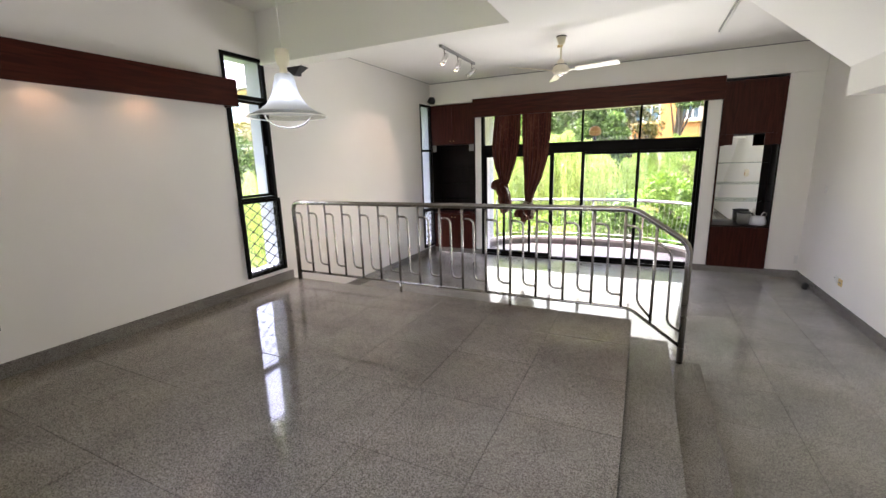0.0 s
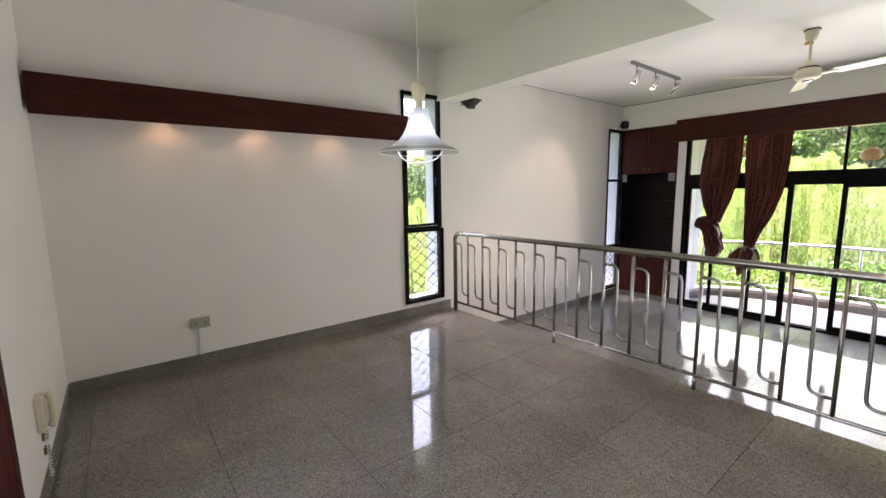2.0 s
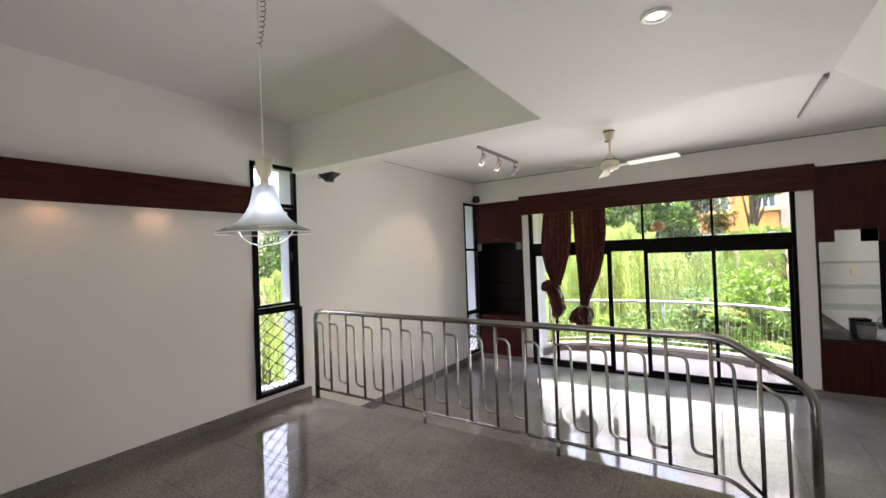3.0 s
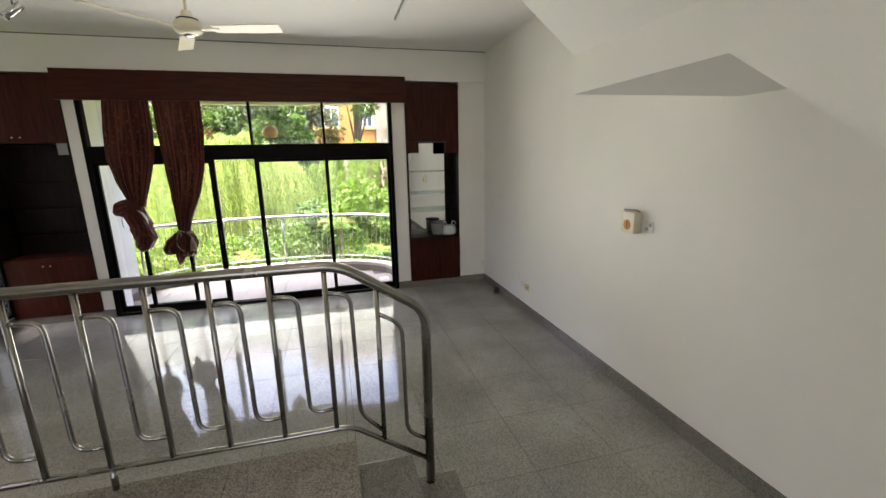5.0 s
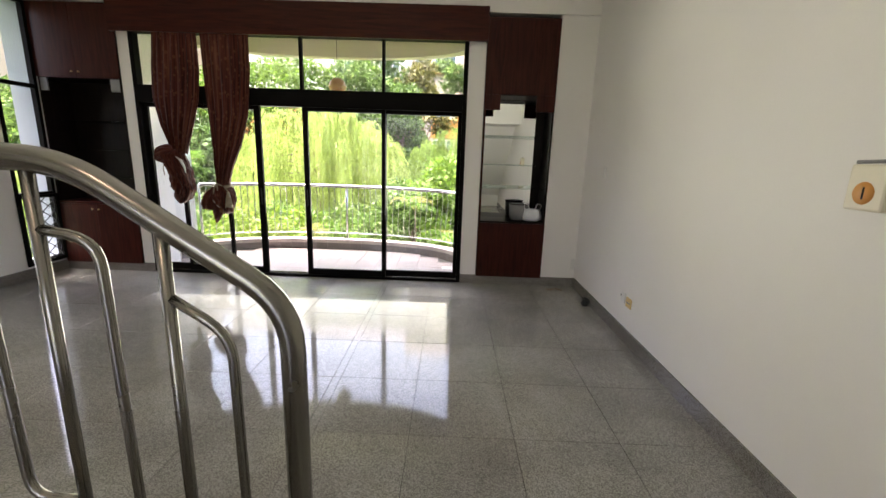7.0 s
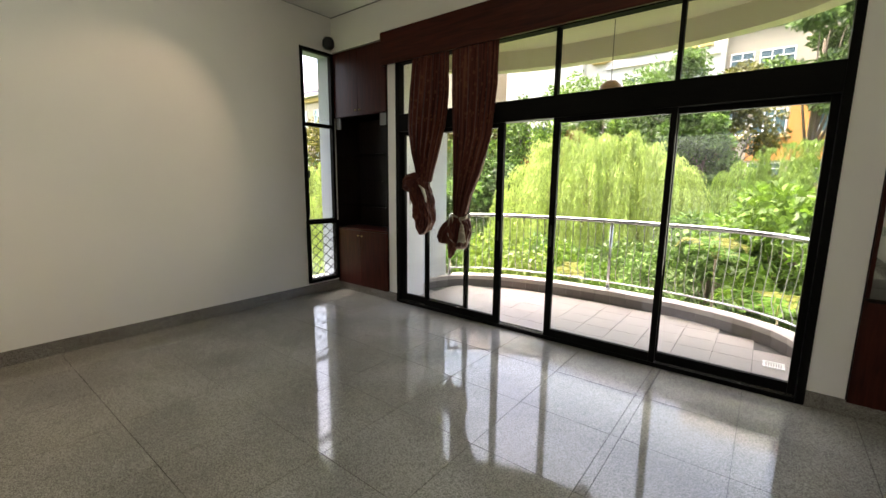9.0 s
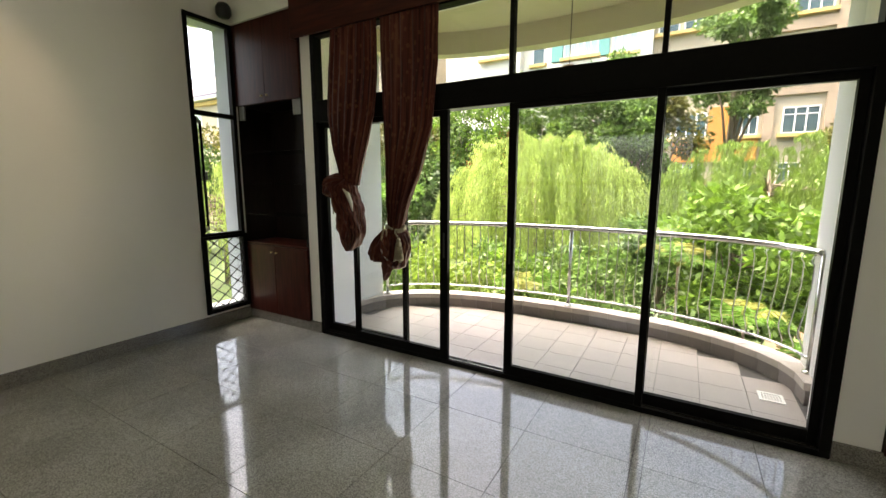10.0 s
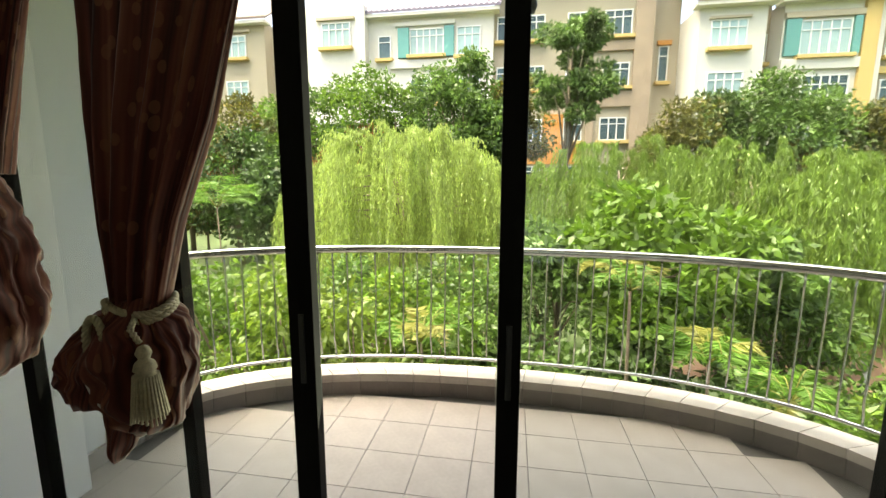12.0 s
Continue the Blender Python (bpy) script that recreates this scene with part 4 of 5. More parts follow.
def socket(at, turn, w, h, label, holes, tone=WHITEP, deep=0.0):
    s = thing("wall_socket", at, label, "socket")
    pl = part("plate", boxes((-w / 2, w / 2, -0.010, deep, -h / 2, h / 2), bevel=0.003), tone, s)
    pl.parent = s
    pl.matrix_parent_inverse = Matrix()
    s.matrix_world = pose(*at, 0, 0, turn)
    for x, z, a, b, m in holes:
        o = part("switch" if m is not BLACKP else "pin_hole", boxes((x - a, x + a, -0.0135, -0.0095, z - b, z + b), bevel=0.001), m)
        o.parent = s
    return s


PINS = [(dx, dz, 0.004, 0.007, BLACKP) for dx in (-0.036, 0.036) for dz in (0.012,)] + [(dx + e, -0.012, 0.006, 0.003, BLACKP) for dx in (-0.036, 0.036) for e in (-0.012, 0.012)]
socket((XL + 0.03, 1.56, 0.405), 90, 0.15, 0.09, "grey-white double socket box low on the wall", PINS, mat("aged_grey_plastic", (0.42, 0.40, 0.34), 0.45, tone=0.1), 0.03)
cond = thing("cable_conduit", (XL, 1.56, 0.10), "white cable conduit below the socket", "conduit")
part("duct", boxes((XL, XL + 0.012, 1.542, 1.564, 0.10, 0.37), bevel=0.002), WHITEP, cond)
socket((XR, 7.21, -0.135), -90, 0.086, 0.086, "white socket low on the wall", PINS[:1])
socket((XR, 7.09, -0.15), -90, 0.10, 0.086, "yellowed socket low on the wall", [(0, 0, 0.03, 0.006, GREYP)], YELLOWP)
socket((XR, 5.03, 0.965), -90, 0.086, 0.086, "white wall socket beside the bell box", [(0.018, 0.016, 0.012, 0.012, GREYP), (-0.018, -0.016, 0.012, 0.012, GREYP), (-0.018, 0.016, 0.008, 0.01, WHITEP)])
socket((XR, 8.02, 0.94), -90, 0.07, 0.11, "small white switch high on the wall", [(0, 0, 0.012, 0.02, WHITEP)])
socket((2.60, YB, -0.22), 0, 0.05, 0.13, "white blank plate near the corner", [(0, 0, 0.010, 0.03, WHITEP)])

bell = thing("bell_box", (XR, 5.19, 0.90), "ivory plastic chime box with an orange round sticker", "chime box")
bm = boxes((XR - 0.075, XR, 5.115, 5.265, 0.90, 1.07), bevel=0.010)
part("case", bm, CREAM, bell)
o = part("sticker", lathe([(0.0, 0.0025), (0.040, 0.0025), (0.042, 0.0)], 24), ORANGEP, bell, "round orange sticker")
o.matrix_basis = pose(XR - 0.075, 5.195, 0.965, 0, -90, 0)
o = part("sticker_mark", boxes((-0.022, 0.022, -0.003, 0.003, 0, 0.004)), BLACKP, bell)
o.matrix_basis = pose(XR - 0.0765, 5.195, 0.965, 45, -90, 0)
part("top_bracket", tube(bend([(XR - 0.02, 5.12, 1.07), (XR - 0.03, 5.15, 1.084), (XR - 0.05, 5.27, 1.078)], 0.01), 0.007, 8), GREYP, bell)

ph = thing("intercom_phone", (-2.52, 0.64, 0.47), "yellowed ivory wall phone with a dangling handset cord", "telephone")
part("base", boxes((-2.565, -2.475, 0.64, 0.675, 0.34, 0.53), bevel=0.008), CREAM, ph)
part("handset", tube(bend([(-2.545, 0.685, 0.525), (-2.545, 0.70, 0.50), (-2.545, 0.70, 0.37), (-2.545, 0.685, 0.345)], 0.02), 0.018, 10), CREAM, ph)
part("cord", tube([(-2.52 + 0.008 * math.cos(k * 1.9), 0.665 + 0.008 * math.sin(k * 1.9), 0.34 - 0.26 * k / 50) for k in range(51)], 0.0028, 5), WHITEP, ph)
for z in (0.28, 0.20):
    st = thing("cable_junction", (-2.56, 0.64, z), "small brown cable connection block on the wall", "connector")
    part("block", boxes((-2.60, -2.56, 0.64, 0.662, z - 0.02, z + 0.02), bevel=0.003), mat("brown_connector", (0.16, 0.10, 0.05), 0.5, tone=0.2), st)

clut = thing("cable_bundle", (2.56, 8.0, LO), "black cables and plug bundle beside the skirting", "cables")
bm = bmesh.new()
rn = random.Random(4)
for k in range(5):
    tube(bend([(2.56 + rn.uniform(-0.05, 0.04), 7.98 + rn.uniform(-0.06, 0.06), LO + rn.uniform(0.008, 0.11)) for _ in range(9)], 0.03, 3), 0.006, 6, bm=bm)
part("loops", bm, BLACKP, clut)
part("plug", boxes((2.53, 2.58, 7.96, 8.02, LO, LO + 0.07), bevel=0.008), BLACKP, clut)
cl2 = thing("cable_offcut", (2.33, 8.53, LO), "short brown cable lying on the floor", "cable")
part("wire", tube(bend([(2.25, 8.52, LO + 0.006), (2.32, 8.50, LO + 0.006), (2.36, 8.55, LO + 0.012), (2.44, 8.50, LO + 0.006)], 0.03), 0.006, 6), mat("brown_cable", (0.20, 0.13, 0.07), 0.6, tone=0.2), cl2)

# ---- balcony ----
BZ = -0.52
def rim(u, off=0.0):
    """A point of the balcony's curved rim, u from 0 to 1, moved outwards by off."""
    a = math.pi * (1 - u)
    c, s = math.cos(a), math.sin(a)
    p = 2 / 2.3
    return (-0.80 + (2.0 + off) * math.copysign(abs(c) ** p, c), 9.40 + (0.98 + off) * abs(s) ** p)


def rim_walk(off, n, a=0.0, b=1.0):
    """Evenly spaced points along the rim."""
    raw = [Vector(rim(a + (b - a) * i / 400, off)) for i in range(401)]
    d = [0.0]
    for p, q in zip(raw, raw[1:]):
        d.append(d[-1] + (q - p).length)
    return [(float(np.interp(d[-1] * i / n, d, [p.x for p in raw])), float(np.interp(d[-1] * i / n, d, [p.y for p in raw]))) for i in range(n + 1)]


bm = bmesh.new()
ring = [(-2.84, 8.79), (1.26, 8.79)] + [(x, y) for x, y in rim_walk(0.20, 40)][::-1]
prism(bm, [(x, y, BZ - 0.20) for x, y in ring], [(x, y, BZ - 0.010) for x, y in ring])
balcony = setting("balcony_floor", bm, JOINT, "curved balcony floor of small beige stone tiles", "balcony floor")
setting("wall_balcony", boxes((-3.04, -2.84, 9.2, 9.86, -3.6, 2.75), (1.26, 1.46, 9.2, 9.86, -3.6, 2.75)), OUTWALL, "white side walls of the balcony", "wall")
setting("balcony_skirting", boxes((-2.84, -2.82, 8.8, 9.80, BZ, BZ + 0.10), (1.24, 1.26, 8.8, 9.72, BZ, BZ + 0.10)), KERB, "low stone skirting along the balcony walls", "skirting")
bm = bmesh.new()
ring = [(-3.04, 8.9), (1.46, 8.9)] + [(x, y) for x, y in rim_walk(0.22, 40)][::-1]
prism(bm, [(x, y, 2.72) for x, y in ring], [(x, y, 2.95) for x, y in ring])
ri, ro = rim_walk(0.05, 40), rim_walk(0.22, 40)
for a, b, c, d in zip(ri, ri[1:], ro[1:], ro):
    prism(bm, [(*p, 2.48) for p in (a, b, c, d)], [(*p, 2.73) for p in (a, b, c, d)])
setting("ceiling_balcony", bm, mat("cream_balcony_ceiling", (0.66, 0.60, 0.44), 0.7, tone=0.04, scale=2), "cream balcony ceiling with a curved fascia", "ceiling")

kerb = thing("balcony_kerb", (-0.8, 10.5, BZ), "curved low kerb of pale stone with a dark tiled face", "kerb", kind="structure")
pi, pm, po = rim_walk(0.0, 26), rim_walk(0.012, 26), rim_walk(0.19, 26)
for i in range(26):
    g = 0.004
    def cut(ps, f, i=i):
        a, b = Vector(ps[i]), Vector(ps[i + 1])
        return a.lerp(b, f)
    a, b, c, d = cut(pi, 0.012), cut(pi, 0.988), cut(po, 0.988), cut(po, 0.012)
    part("kerb_stone", prism(bmesh.new(), [(*p, BZ + 0.10) for p in (a, b, c, d)], [(*p, BZ + 0.155) for p in (a, b, c, d)]), KERB, kerb)
    a, b, c, d = cut(pm, 0.01), cut(pm, 0.99), cut(po, 0.99), cut(po, 0.01)
    part("face_tile", prism(bmesh.new(), [(*p, BZ - 0.01) for p in (a, b, c, d)], [(*p, BZ + 0.0995) for p in (a, b, c, d)]), KERBSIDE, kerb)

rail = thing("balcony_railing", (-0.8, 10.5, BZ + 0.155), "curved stainless steel balcony railing with kinked bars", "railing")
KZ = BZ + 0.155
mids = rim_walk(0.085, 60, 0.12, 0.95)
part("handrail", tube([(x, y, 0.515) for x, y in mids], 0.027, 14), BRIGHT, rail)
part("bottom_rail", tube([(x, y, KZ + 0.10) for x, y in mids], 0.011, 8), BRIGHT, rail)
for i in (0, 30, 60):
    x, y = mids[i]
    part("post", tube([(x, y, KZ), (x, y, 0.515)], 0.021, 12), BRIGHT, rail)
    part("post_collar", lathe([(0.021, 0.02), (0.04, 0.012), (0.042, 0.0), (0.0, 0.0)], 16, at=(x, y, KZ)), BRIGHT, rail)
bars = rim_walk(0.085, 46, 0.12, 0.95)
kink = mesh("kinked_bar", tube([(0, 0, KZ + 0.10), (0, -0.002, KZ + 0.15), (0, -0.045, KZ + 0.24), (0, -0.05, KZ + 0.28), (0, -0.03, KZ + 0.40), (0, 0, KZ + 0.62), (0, 0, 0.415), (0, -0.025, 0.45), (0, 0, 0.50)], 0.0062, 6), BRIGHT)
for i in range(1, 46):
    if i == 23:
        continue
    (xa, ya2), (xb, yb2) = bars[i - 1], bars[i + 1]
    b = part("kinked_bar", kink, BRIGHT, rail)
    b.matrix_basis = pose(*bars[i], 0, 0, 0, math.degrees(math.atan2(yb2 - ya2, xb - xa)))
drain = thing("floor_drain", (1.03, 9.40, BZ), "square pale floor drain grating in the balcony tiles", "drain")
part("grate_frame", boxes((0.955, 1.105, 9.32, 9.34, BZ, BZ + 0.006), (0.955, 1.105, 9.45, 9.47, BZ, BZ + 0.006), (0.955, 0.975, 9.34, 9.45, BZ, BZ + 0.006), (1.085, 1.105, 9.34, 9.45, BZ, BZ + 0.006)), WHITEP, drain)
for k in range(6):
    part("grate_bar", boxes((0.985 + 0.017 * k, 0.993 + 0.017 * k, 9.34, 9.45, BZ, BZ + 0.005)), WHITEP, drain)
lan = thing("hanging_lantern", (-0.65, 9.95, 2.72), "amber glass lantern hanging from the balcony ceiling", "lantern")
HX, HY = -0.65, 9.95
part("chain", tube([(HX, HY, 2.72), (HX, HY, 2.09)], 0.004, 6), BLACKP, lan)
part("amber_shade", lathe([(0.02, 0.15), (0.06, 0.14), (0.11, 0.09), (0.125, 0.03), (0.10, -0.03), (0.04, -0.05)], 28, at=(HX, HY, 1.95)), mat("amber_lantern_glass", (0.42, 0.20, 0.07), 0.3, tone=0.25, scale=20), lan)
part("rim", lathe([(0.118, 0.0), (0.135, 0.004), (0.135, 0.012), (0.118, 0.014)], 28, at=(HX, HY, 1.97)), BRASS, lan)
part("finial", lathe([(0.0, 0.06), (0.015, 0.05), (0.03, 0.02), (0.035, -0.01), (0.02, -0.045), (0.0, -0.05)], 18, at=(HX, HY, 1.85)), BLACKP, lan)

# ---- garden and distance ----
GZ = -2.5
bm = bmesh.new()
bmesh.ops.create_grid(bm, x_segments=120, y_segments=120, size=450, matrix=Matrix.Translation((0, 100, GZ)))
LAWN = mat("lawn_and_soil", (0.055, 0.08, 0.022), 0.9, tone=0.5, scale=0.35, fine=9, bump=0.03)
setting("ground", bm, LAWN, "green lawn below the balcony with bare patches", "ground")
soil = bmesh.new()
prism(soil, [(x, y, GZ) for x, y in ((2.0, 15.5), (14, 14.5), (16, 19), (9, 21), (2.5, 20))], [(x, y, GZ + 0.05) for x, y in ((2.2, 15.7), (13.8, 14.7), (15.7, 18.8), (9, 20.8), (2.7, 19.8))])
setting("soil_bed", soil, mat("bare_brown_soil", (0.13, 0.075, 0.045), 0.95, tone=0.35, scale=1.5, fine=20, bump=0.02), "bare brown soil under the willows", "ground")


def leafy(name, colour, spread=0.35, through=0.45, rough=0.5, hang=False):
    """Leaf surface that lets some light through and varies leaf by leaf."""
    m = bpy.data.materials.new(name)
    m.use_nodes = True
    n, l = m.node_tree.nodes, m.node_tree.links
    n.remove(n["Principled BSDF"])
    geo, mr, vec = n.new("ShaderNodeNewGeometry"), n.new("ShaderNodeMapRange"), n.new("ShaderNodeVectorMath")
    mr.inputs[3].default_value, mr.inputs[4].default_value = 1 - spread, 1 + spread
    l.new(geo.outputs["Random Per Island"], mr.inputs[0])
    big, tc = n.new("ShaderNodeTexNoise"), n.new("ShaderNodeTexCoord")
    big.inputs["Scale"].default_value = 2.2 if hang else 0.9
    way = n.new("ShaderNodeMapping")
    way.inputs["Scale"].default_value = (2.2, 2.2, 0.35) if hang else (1, 1, 1)
    l.new(tc.outputs["Object"], way.inputs["Vector"]), l.new(way.outputs[0], big.inputs["Vector"])
    mr2, mul = n.new("ShaderNodeMapRange"), n.new("ShaderNodeMath")
    mr2.inputs[1].default_value, mr2.inputs[2].default_value = 0.3, 0.7
    mr2.inputs[3].default_value, mr2.inputs[4].default_value = 0.58, 1.12
    l.new(big.outputs[0], mr2.inputs[0])
    mul.operation = "MULTIPLY"
    l.new(mr.outputs[0], mul.inputs[0]), l.new(mr2.outputs[0], mul.inputs[1])
    vec.operation = "SCALE"
    vec.inputs[0].default_value = colour
    l.new(mul.outputs[0], vec.inputs["Scale"])
    di, tr, gl, a, b = n.new("ShaderNodeBsdfDiffuse"), n.new("ShaderNodeBsdfTranslucent"), n.new("ShaderNodeBsdfGlossy"), n.new("ShaderNodeMixShader"), n.new("ShaderNodeMixShader")
    gl.inputs["Roughness"].default_value = rough
    a.inputs[0].default_value, b.inputs[0].default_value = through, 0.035
    l.new(vec.outputs[0], di.inputs[0]), l.new(vec.outputs[0], tr.inputs[0])
    l.new(di.outputs[0], a.inputs[1]), l.new(tr.outputs[0], a.inputs[2])
    l.new(a.outputs[0], b.inputs[1]), l.new(gl.outputs[0], b.inputs[2])
    l.new(b.outputs[0], n["Material Output"].inputs[0])
    return m


BARK = mat("grey_brown_bark", (0.16, 0.12, 0.085), 0.9, tone=0.3, scale=6, fine=40, bump=0.01)
RNG = np.random.RandomState(7)


def leaves(name, at, along, length, width, material, parent, fold=0.25):
    """Many single leaves: a pointed blade at each place, along the given way."""
    n = len(at)
    along = along / (np.linalg.norm(along, axis=1, keepdims=True) + 1e-9)
    side = np.cross(along, RNG.normal(size=(n, 3)))
    side /= np.linalg.norm(side, axis=1, keepdims=True) + 1e-9
    up = np.cross(side, along)
    L = (length * RNG.uniform(0.7, 1.25, n))[:, None]
    W = (width * RNG.uniform(0.75, 1.2, n))[:, None]
    p = np.stack([at, at + along * L * 0.45 + side * W / 2 + up * W * fold, at + along * L - up * L * 0.12, at + along * L * 0.45 - side * W / 2 + up * W * fold], 1).reshape(-1, 3)
    me = bpy.data.meshes.new(name)
    me.vertices.add(n * 4)
    me.vertices.foreach_set("co", p.astype(np.float32).ravel())
    me.loops.add(n * 4)
    me.loops.foreach_set("vertex_index", np.arange(n * 4, dtype=np.int32))
    me.polygons.add(n)
    me.polygons.foreach_set("loop_start", np.arange(0, n * 4, 4, dtype=np.int32))
    me.update(calc_edges=True)
    me.materials.append(material)
    return part(name, me, material, parent)


def blob_points(centres, radii, n, shell=0.55):
    """Places scattered in ellipsoids, denser towards their skin."""
    k = RNG.randint(0, len(centres), n)
    d = RNG.normal(size=(n, 3))
    d /= np.linalg.norm(d, axis=1, keepdims=True)
    r = RNG.uniform(shell, 1.0, n)[:, None] ** 0.7
    return np.array(centres)[k] + d * r * np.array(radii)[k], d


def tree(at, height, spread, leaf, count, material, label, clumps=26, base=0.35, trunk=0.12, thick=0.75, group="garden trees", name="tree"):
    """A tapered trunk with limbs to many leaf clumps, uneven in outline."""
    x, y, z = at
    t = thing(name, at, label, "tree", group)
    cs, rs = [], []
    for k in range(clumps):
        a, h = RNG.uniform(0, math.tau), RNG.uniform(0, 1) ** 0.8
        env = math.sin(math.pi * (0.12 + 0.80 * h)) ** 0.7
        d = spread * env * math.sqrt(RNG.uniform(0.15, 1.0)) * 0.82
        s = spread * RNG.uniform(0.20, 0.36)
        cs.append((x + d * math.cos(a), y + d * math.sin(a), z + height * (base + (1 - base) * h) - s * 0.6))
        rs.append((s, s, s * thick))
    bm = bmesh.new()
    top = Vector((x + RNG.uniform(-0.1, 0.1) * spread, y, z + height * 0.8))
    tube([(x, y, z), Vector((x, y, z)).lerp(top, 0.5) + Vector((RNG.uniform(-0.1, 0.1), 0, 0)), top], [trunk, trunk * 0.7, trunk * 0.2], 8, bm=bm)
    for c in cs[::2]:
        s = Vector((x, y, z)).lerp(top, RNG.uniform(0.35, 0.8))
        tube([s, s.lerp(Vector(c), 0.5) + Vector((0, 0, 0.08 * height * RNG.uniform(-0.3, 1))), Vector(c)], [trunk * 0.38, trunk * 0.2, trunk * 0.06], 5, bm=bm)
    part("trunk", bm, BARK, t)
    p, d = blob_points(cs, rs, count, 0.3)
    leaves("crown", p, d * 0.6 + RNG.normal(size=p.shape) * 0.6 + np.array((0, 0, -0.25)), leaf, leaf * 0.5, material, t)
    return t


def willow(at, height, spread, strands, per, label, material, leaf=0.13):
    """A weeping crown: limbs that arch over and hanging strands set with narrow leaves."""
    x, y, z = at
    t = thing("willow_tree", at, label, "willow", "weeping willows")
    bm = bmesh.new()
    tube([(x, y, z), (x + 0.1, y, z + height * 0.45), (x, y, z + height * 0.8)], [0.16, 0.11, 0.03], 8, bm=bm)
    for k in range(30):
        a, r = RNG.uniform(0, math.tau), spread * math.sqrt(RNG.uniform(0.05, 1))
        tip = Vector((x + r * math.cos(a), y + r * math.sin(a), z + height * (0.80 - 0.30 * (r / spread) ** 2) + RNG.uniform(-0.25, 0.05)))
        s = Vector((x, y, z + height * RNG.uniform(0.4, 0.72)))
        mid = s.lerp(tip, 0.55) + Vector((0, 0, height * 0.03))
        tube([s, mid, tip], [0.03, 0.016, 0.006], 5, bm=bm)
    part("trunk", bm, BARK, t)
    p, d = [], []
    # boughs that arch out of the crown, each with a curtain of fine hanging strands
    boughs = []
    for k in range(max(26, strands // 17)):
        a, r = RNG.uniform(0, math.tau), spread * math.sqrt(RNG.uniform(0.0, 1.0))
        boughs.append((a, r, height * (1.02 - 0.26 * (r / spread) ** 2) - RNG.exponential(0.34), RNG.uniform(0.35, 0.8), RNG.uniform(0.45, 0.95)))
    for k in range(strands):
        a, r, h, reach, drop = boughs[k % len(boughs)]
        way = a + RNG.normal() * 0.35
        go = np.array((math.cos(way), math.sin(way), 0.0))
        start = np.array((x + r * math.cos(a), y + r * math.sin(a), z + h)) + RNG.normal(size=3) * (0.05, 0.05, 0.03)
        g = RNG.uniform(0.1, 1.0) * reach
        ln = min(height * drop * RNG.uniform(0.7, 1.1), start[2] - z - 0.3)
        f = np.clip(np.linspace(0, 1, per) + RNG.uniform(-0.5, 0.5, per) / per, 0, 1)
        over = 1 - np.exp(-7 * f)
        q = start + go * (g * over)[:, None] + np.array((0, 0, 1.0)) * (0.28 * g * np.sin(np.pi * np.minimum(1, over * 1.1)) - ln * np.maximum(0, f - 0.06) ** 1.1)[:, None]
        q = q + RNG.normal(size=(per, 3)) * 0.012 + np.cumsum(RNG.normal(size=(per, 3)) * (0.006, 0.006, 0), axis=0)
        p.append(q)
        d.append(np.array((math.cos(way) * 0.12, math.sin(way) * 0.12, -1.0)) + RNG.normal(size=(per, 3)) * 0.22)
    leaves("hanging_foliage", np.concatenate(p), np.concatenate(d), leaf, leaf * 0.22, material, t)
    return t


WILLOWG = leafy("yellow_green_willow", (0.34, 0.44, 0.095), 0.35, 0.5, hang=True)
WILLOWD = leafy("green_willow", (0.18, 0.275, 0.038), 0.35, 0.45, hang=True)
LIGHTG = leafy("light_green_leaf", (0.152, 0.225, 0.022), 0.4, 0.45)
FRESH = leafy("fresh_green_leaf", (0.12, 0.21, 0.020), 0.45, 0.45)
MIDG = leafy("mid_green_leaf", (0.10, 0.175, 0.03), 0.5, 0.4)
DARKG = leafy("dark_green_leaf", (0.06, 0.11, 0.02), 0.5, 0.35)
OLIVE = leafy("olive_orange_leaf", (0.12, 0.118, 0.018), 0.5, 0.4)
RUST = leafy("rusty_orange_leaf", (0.233, 0.095, 0.019), 0.5, 0.4)
PALMG = leafy("palm_green", (0.13, 0.25, 0.028), 0.3, 0.4)
PALMY = leafy("yellowing_palm", (0.30, 0.30, 0.07), 0.3, 0.4)

willow((-3.8, 19.0, GZ), 5.0, 2.9, 2100, 54, "bright yellow-green weeping willow beyond the balcony", WILLOWG)
for x, y, h, s in ((2.4, 21.0, 4.9, 2.9), (5.6, 20.2, 4.7, 2.8), (9.0, 19.0, 4.6, 2.8), (5.4, 17.4, 3.5, 1.9), (12.6, 18.0, 4.6, 2.6)):
    willow((x, y, GZ), h, s, 1250, 50, "green weeping willow beyond the balcony", WILLOWD)
for x, y, h in ((-12.5, 9.5, 4.0), (-13.5, 14.5, 4.2), (-12.0, 5.5, 3.4)):
    willow((x, y, GZ), h, 2.9, 620, 40, "bright green willow outside the side windows", WILLOWG)

# umbrella-leaved tree and shrubs in front of the willows
tree((1.25, 13.9, GZ), 3.65, 1.75, 0.155, 7500, FRESH, "broad-leaved green garden tree beyond the railing", 34, 0.45, 0.06, 0.55)
tree((0.1, 14.6, GZ), 3.0, 1.2, 0.15, 3600, MIDG, "broad-leaved green garden tree beyond the railing", 18, 0.4, 0.05, 0.6)
tree((2.9, 15.2, GZ), 3.1, 1.3, 0.15, 3600, MIDG, "broad-leaved green garden tree beyond the railing", 18, 0.4, 0.05, 0.6)


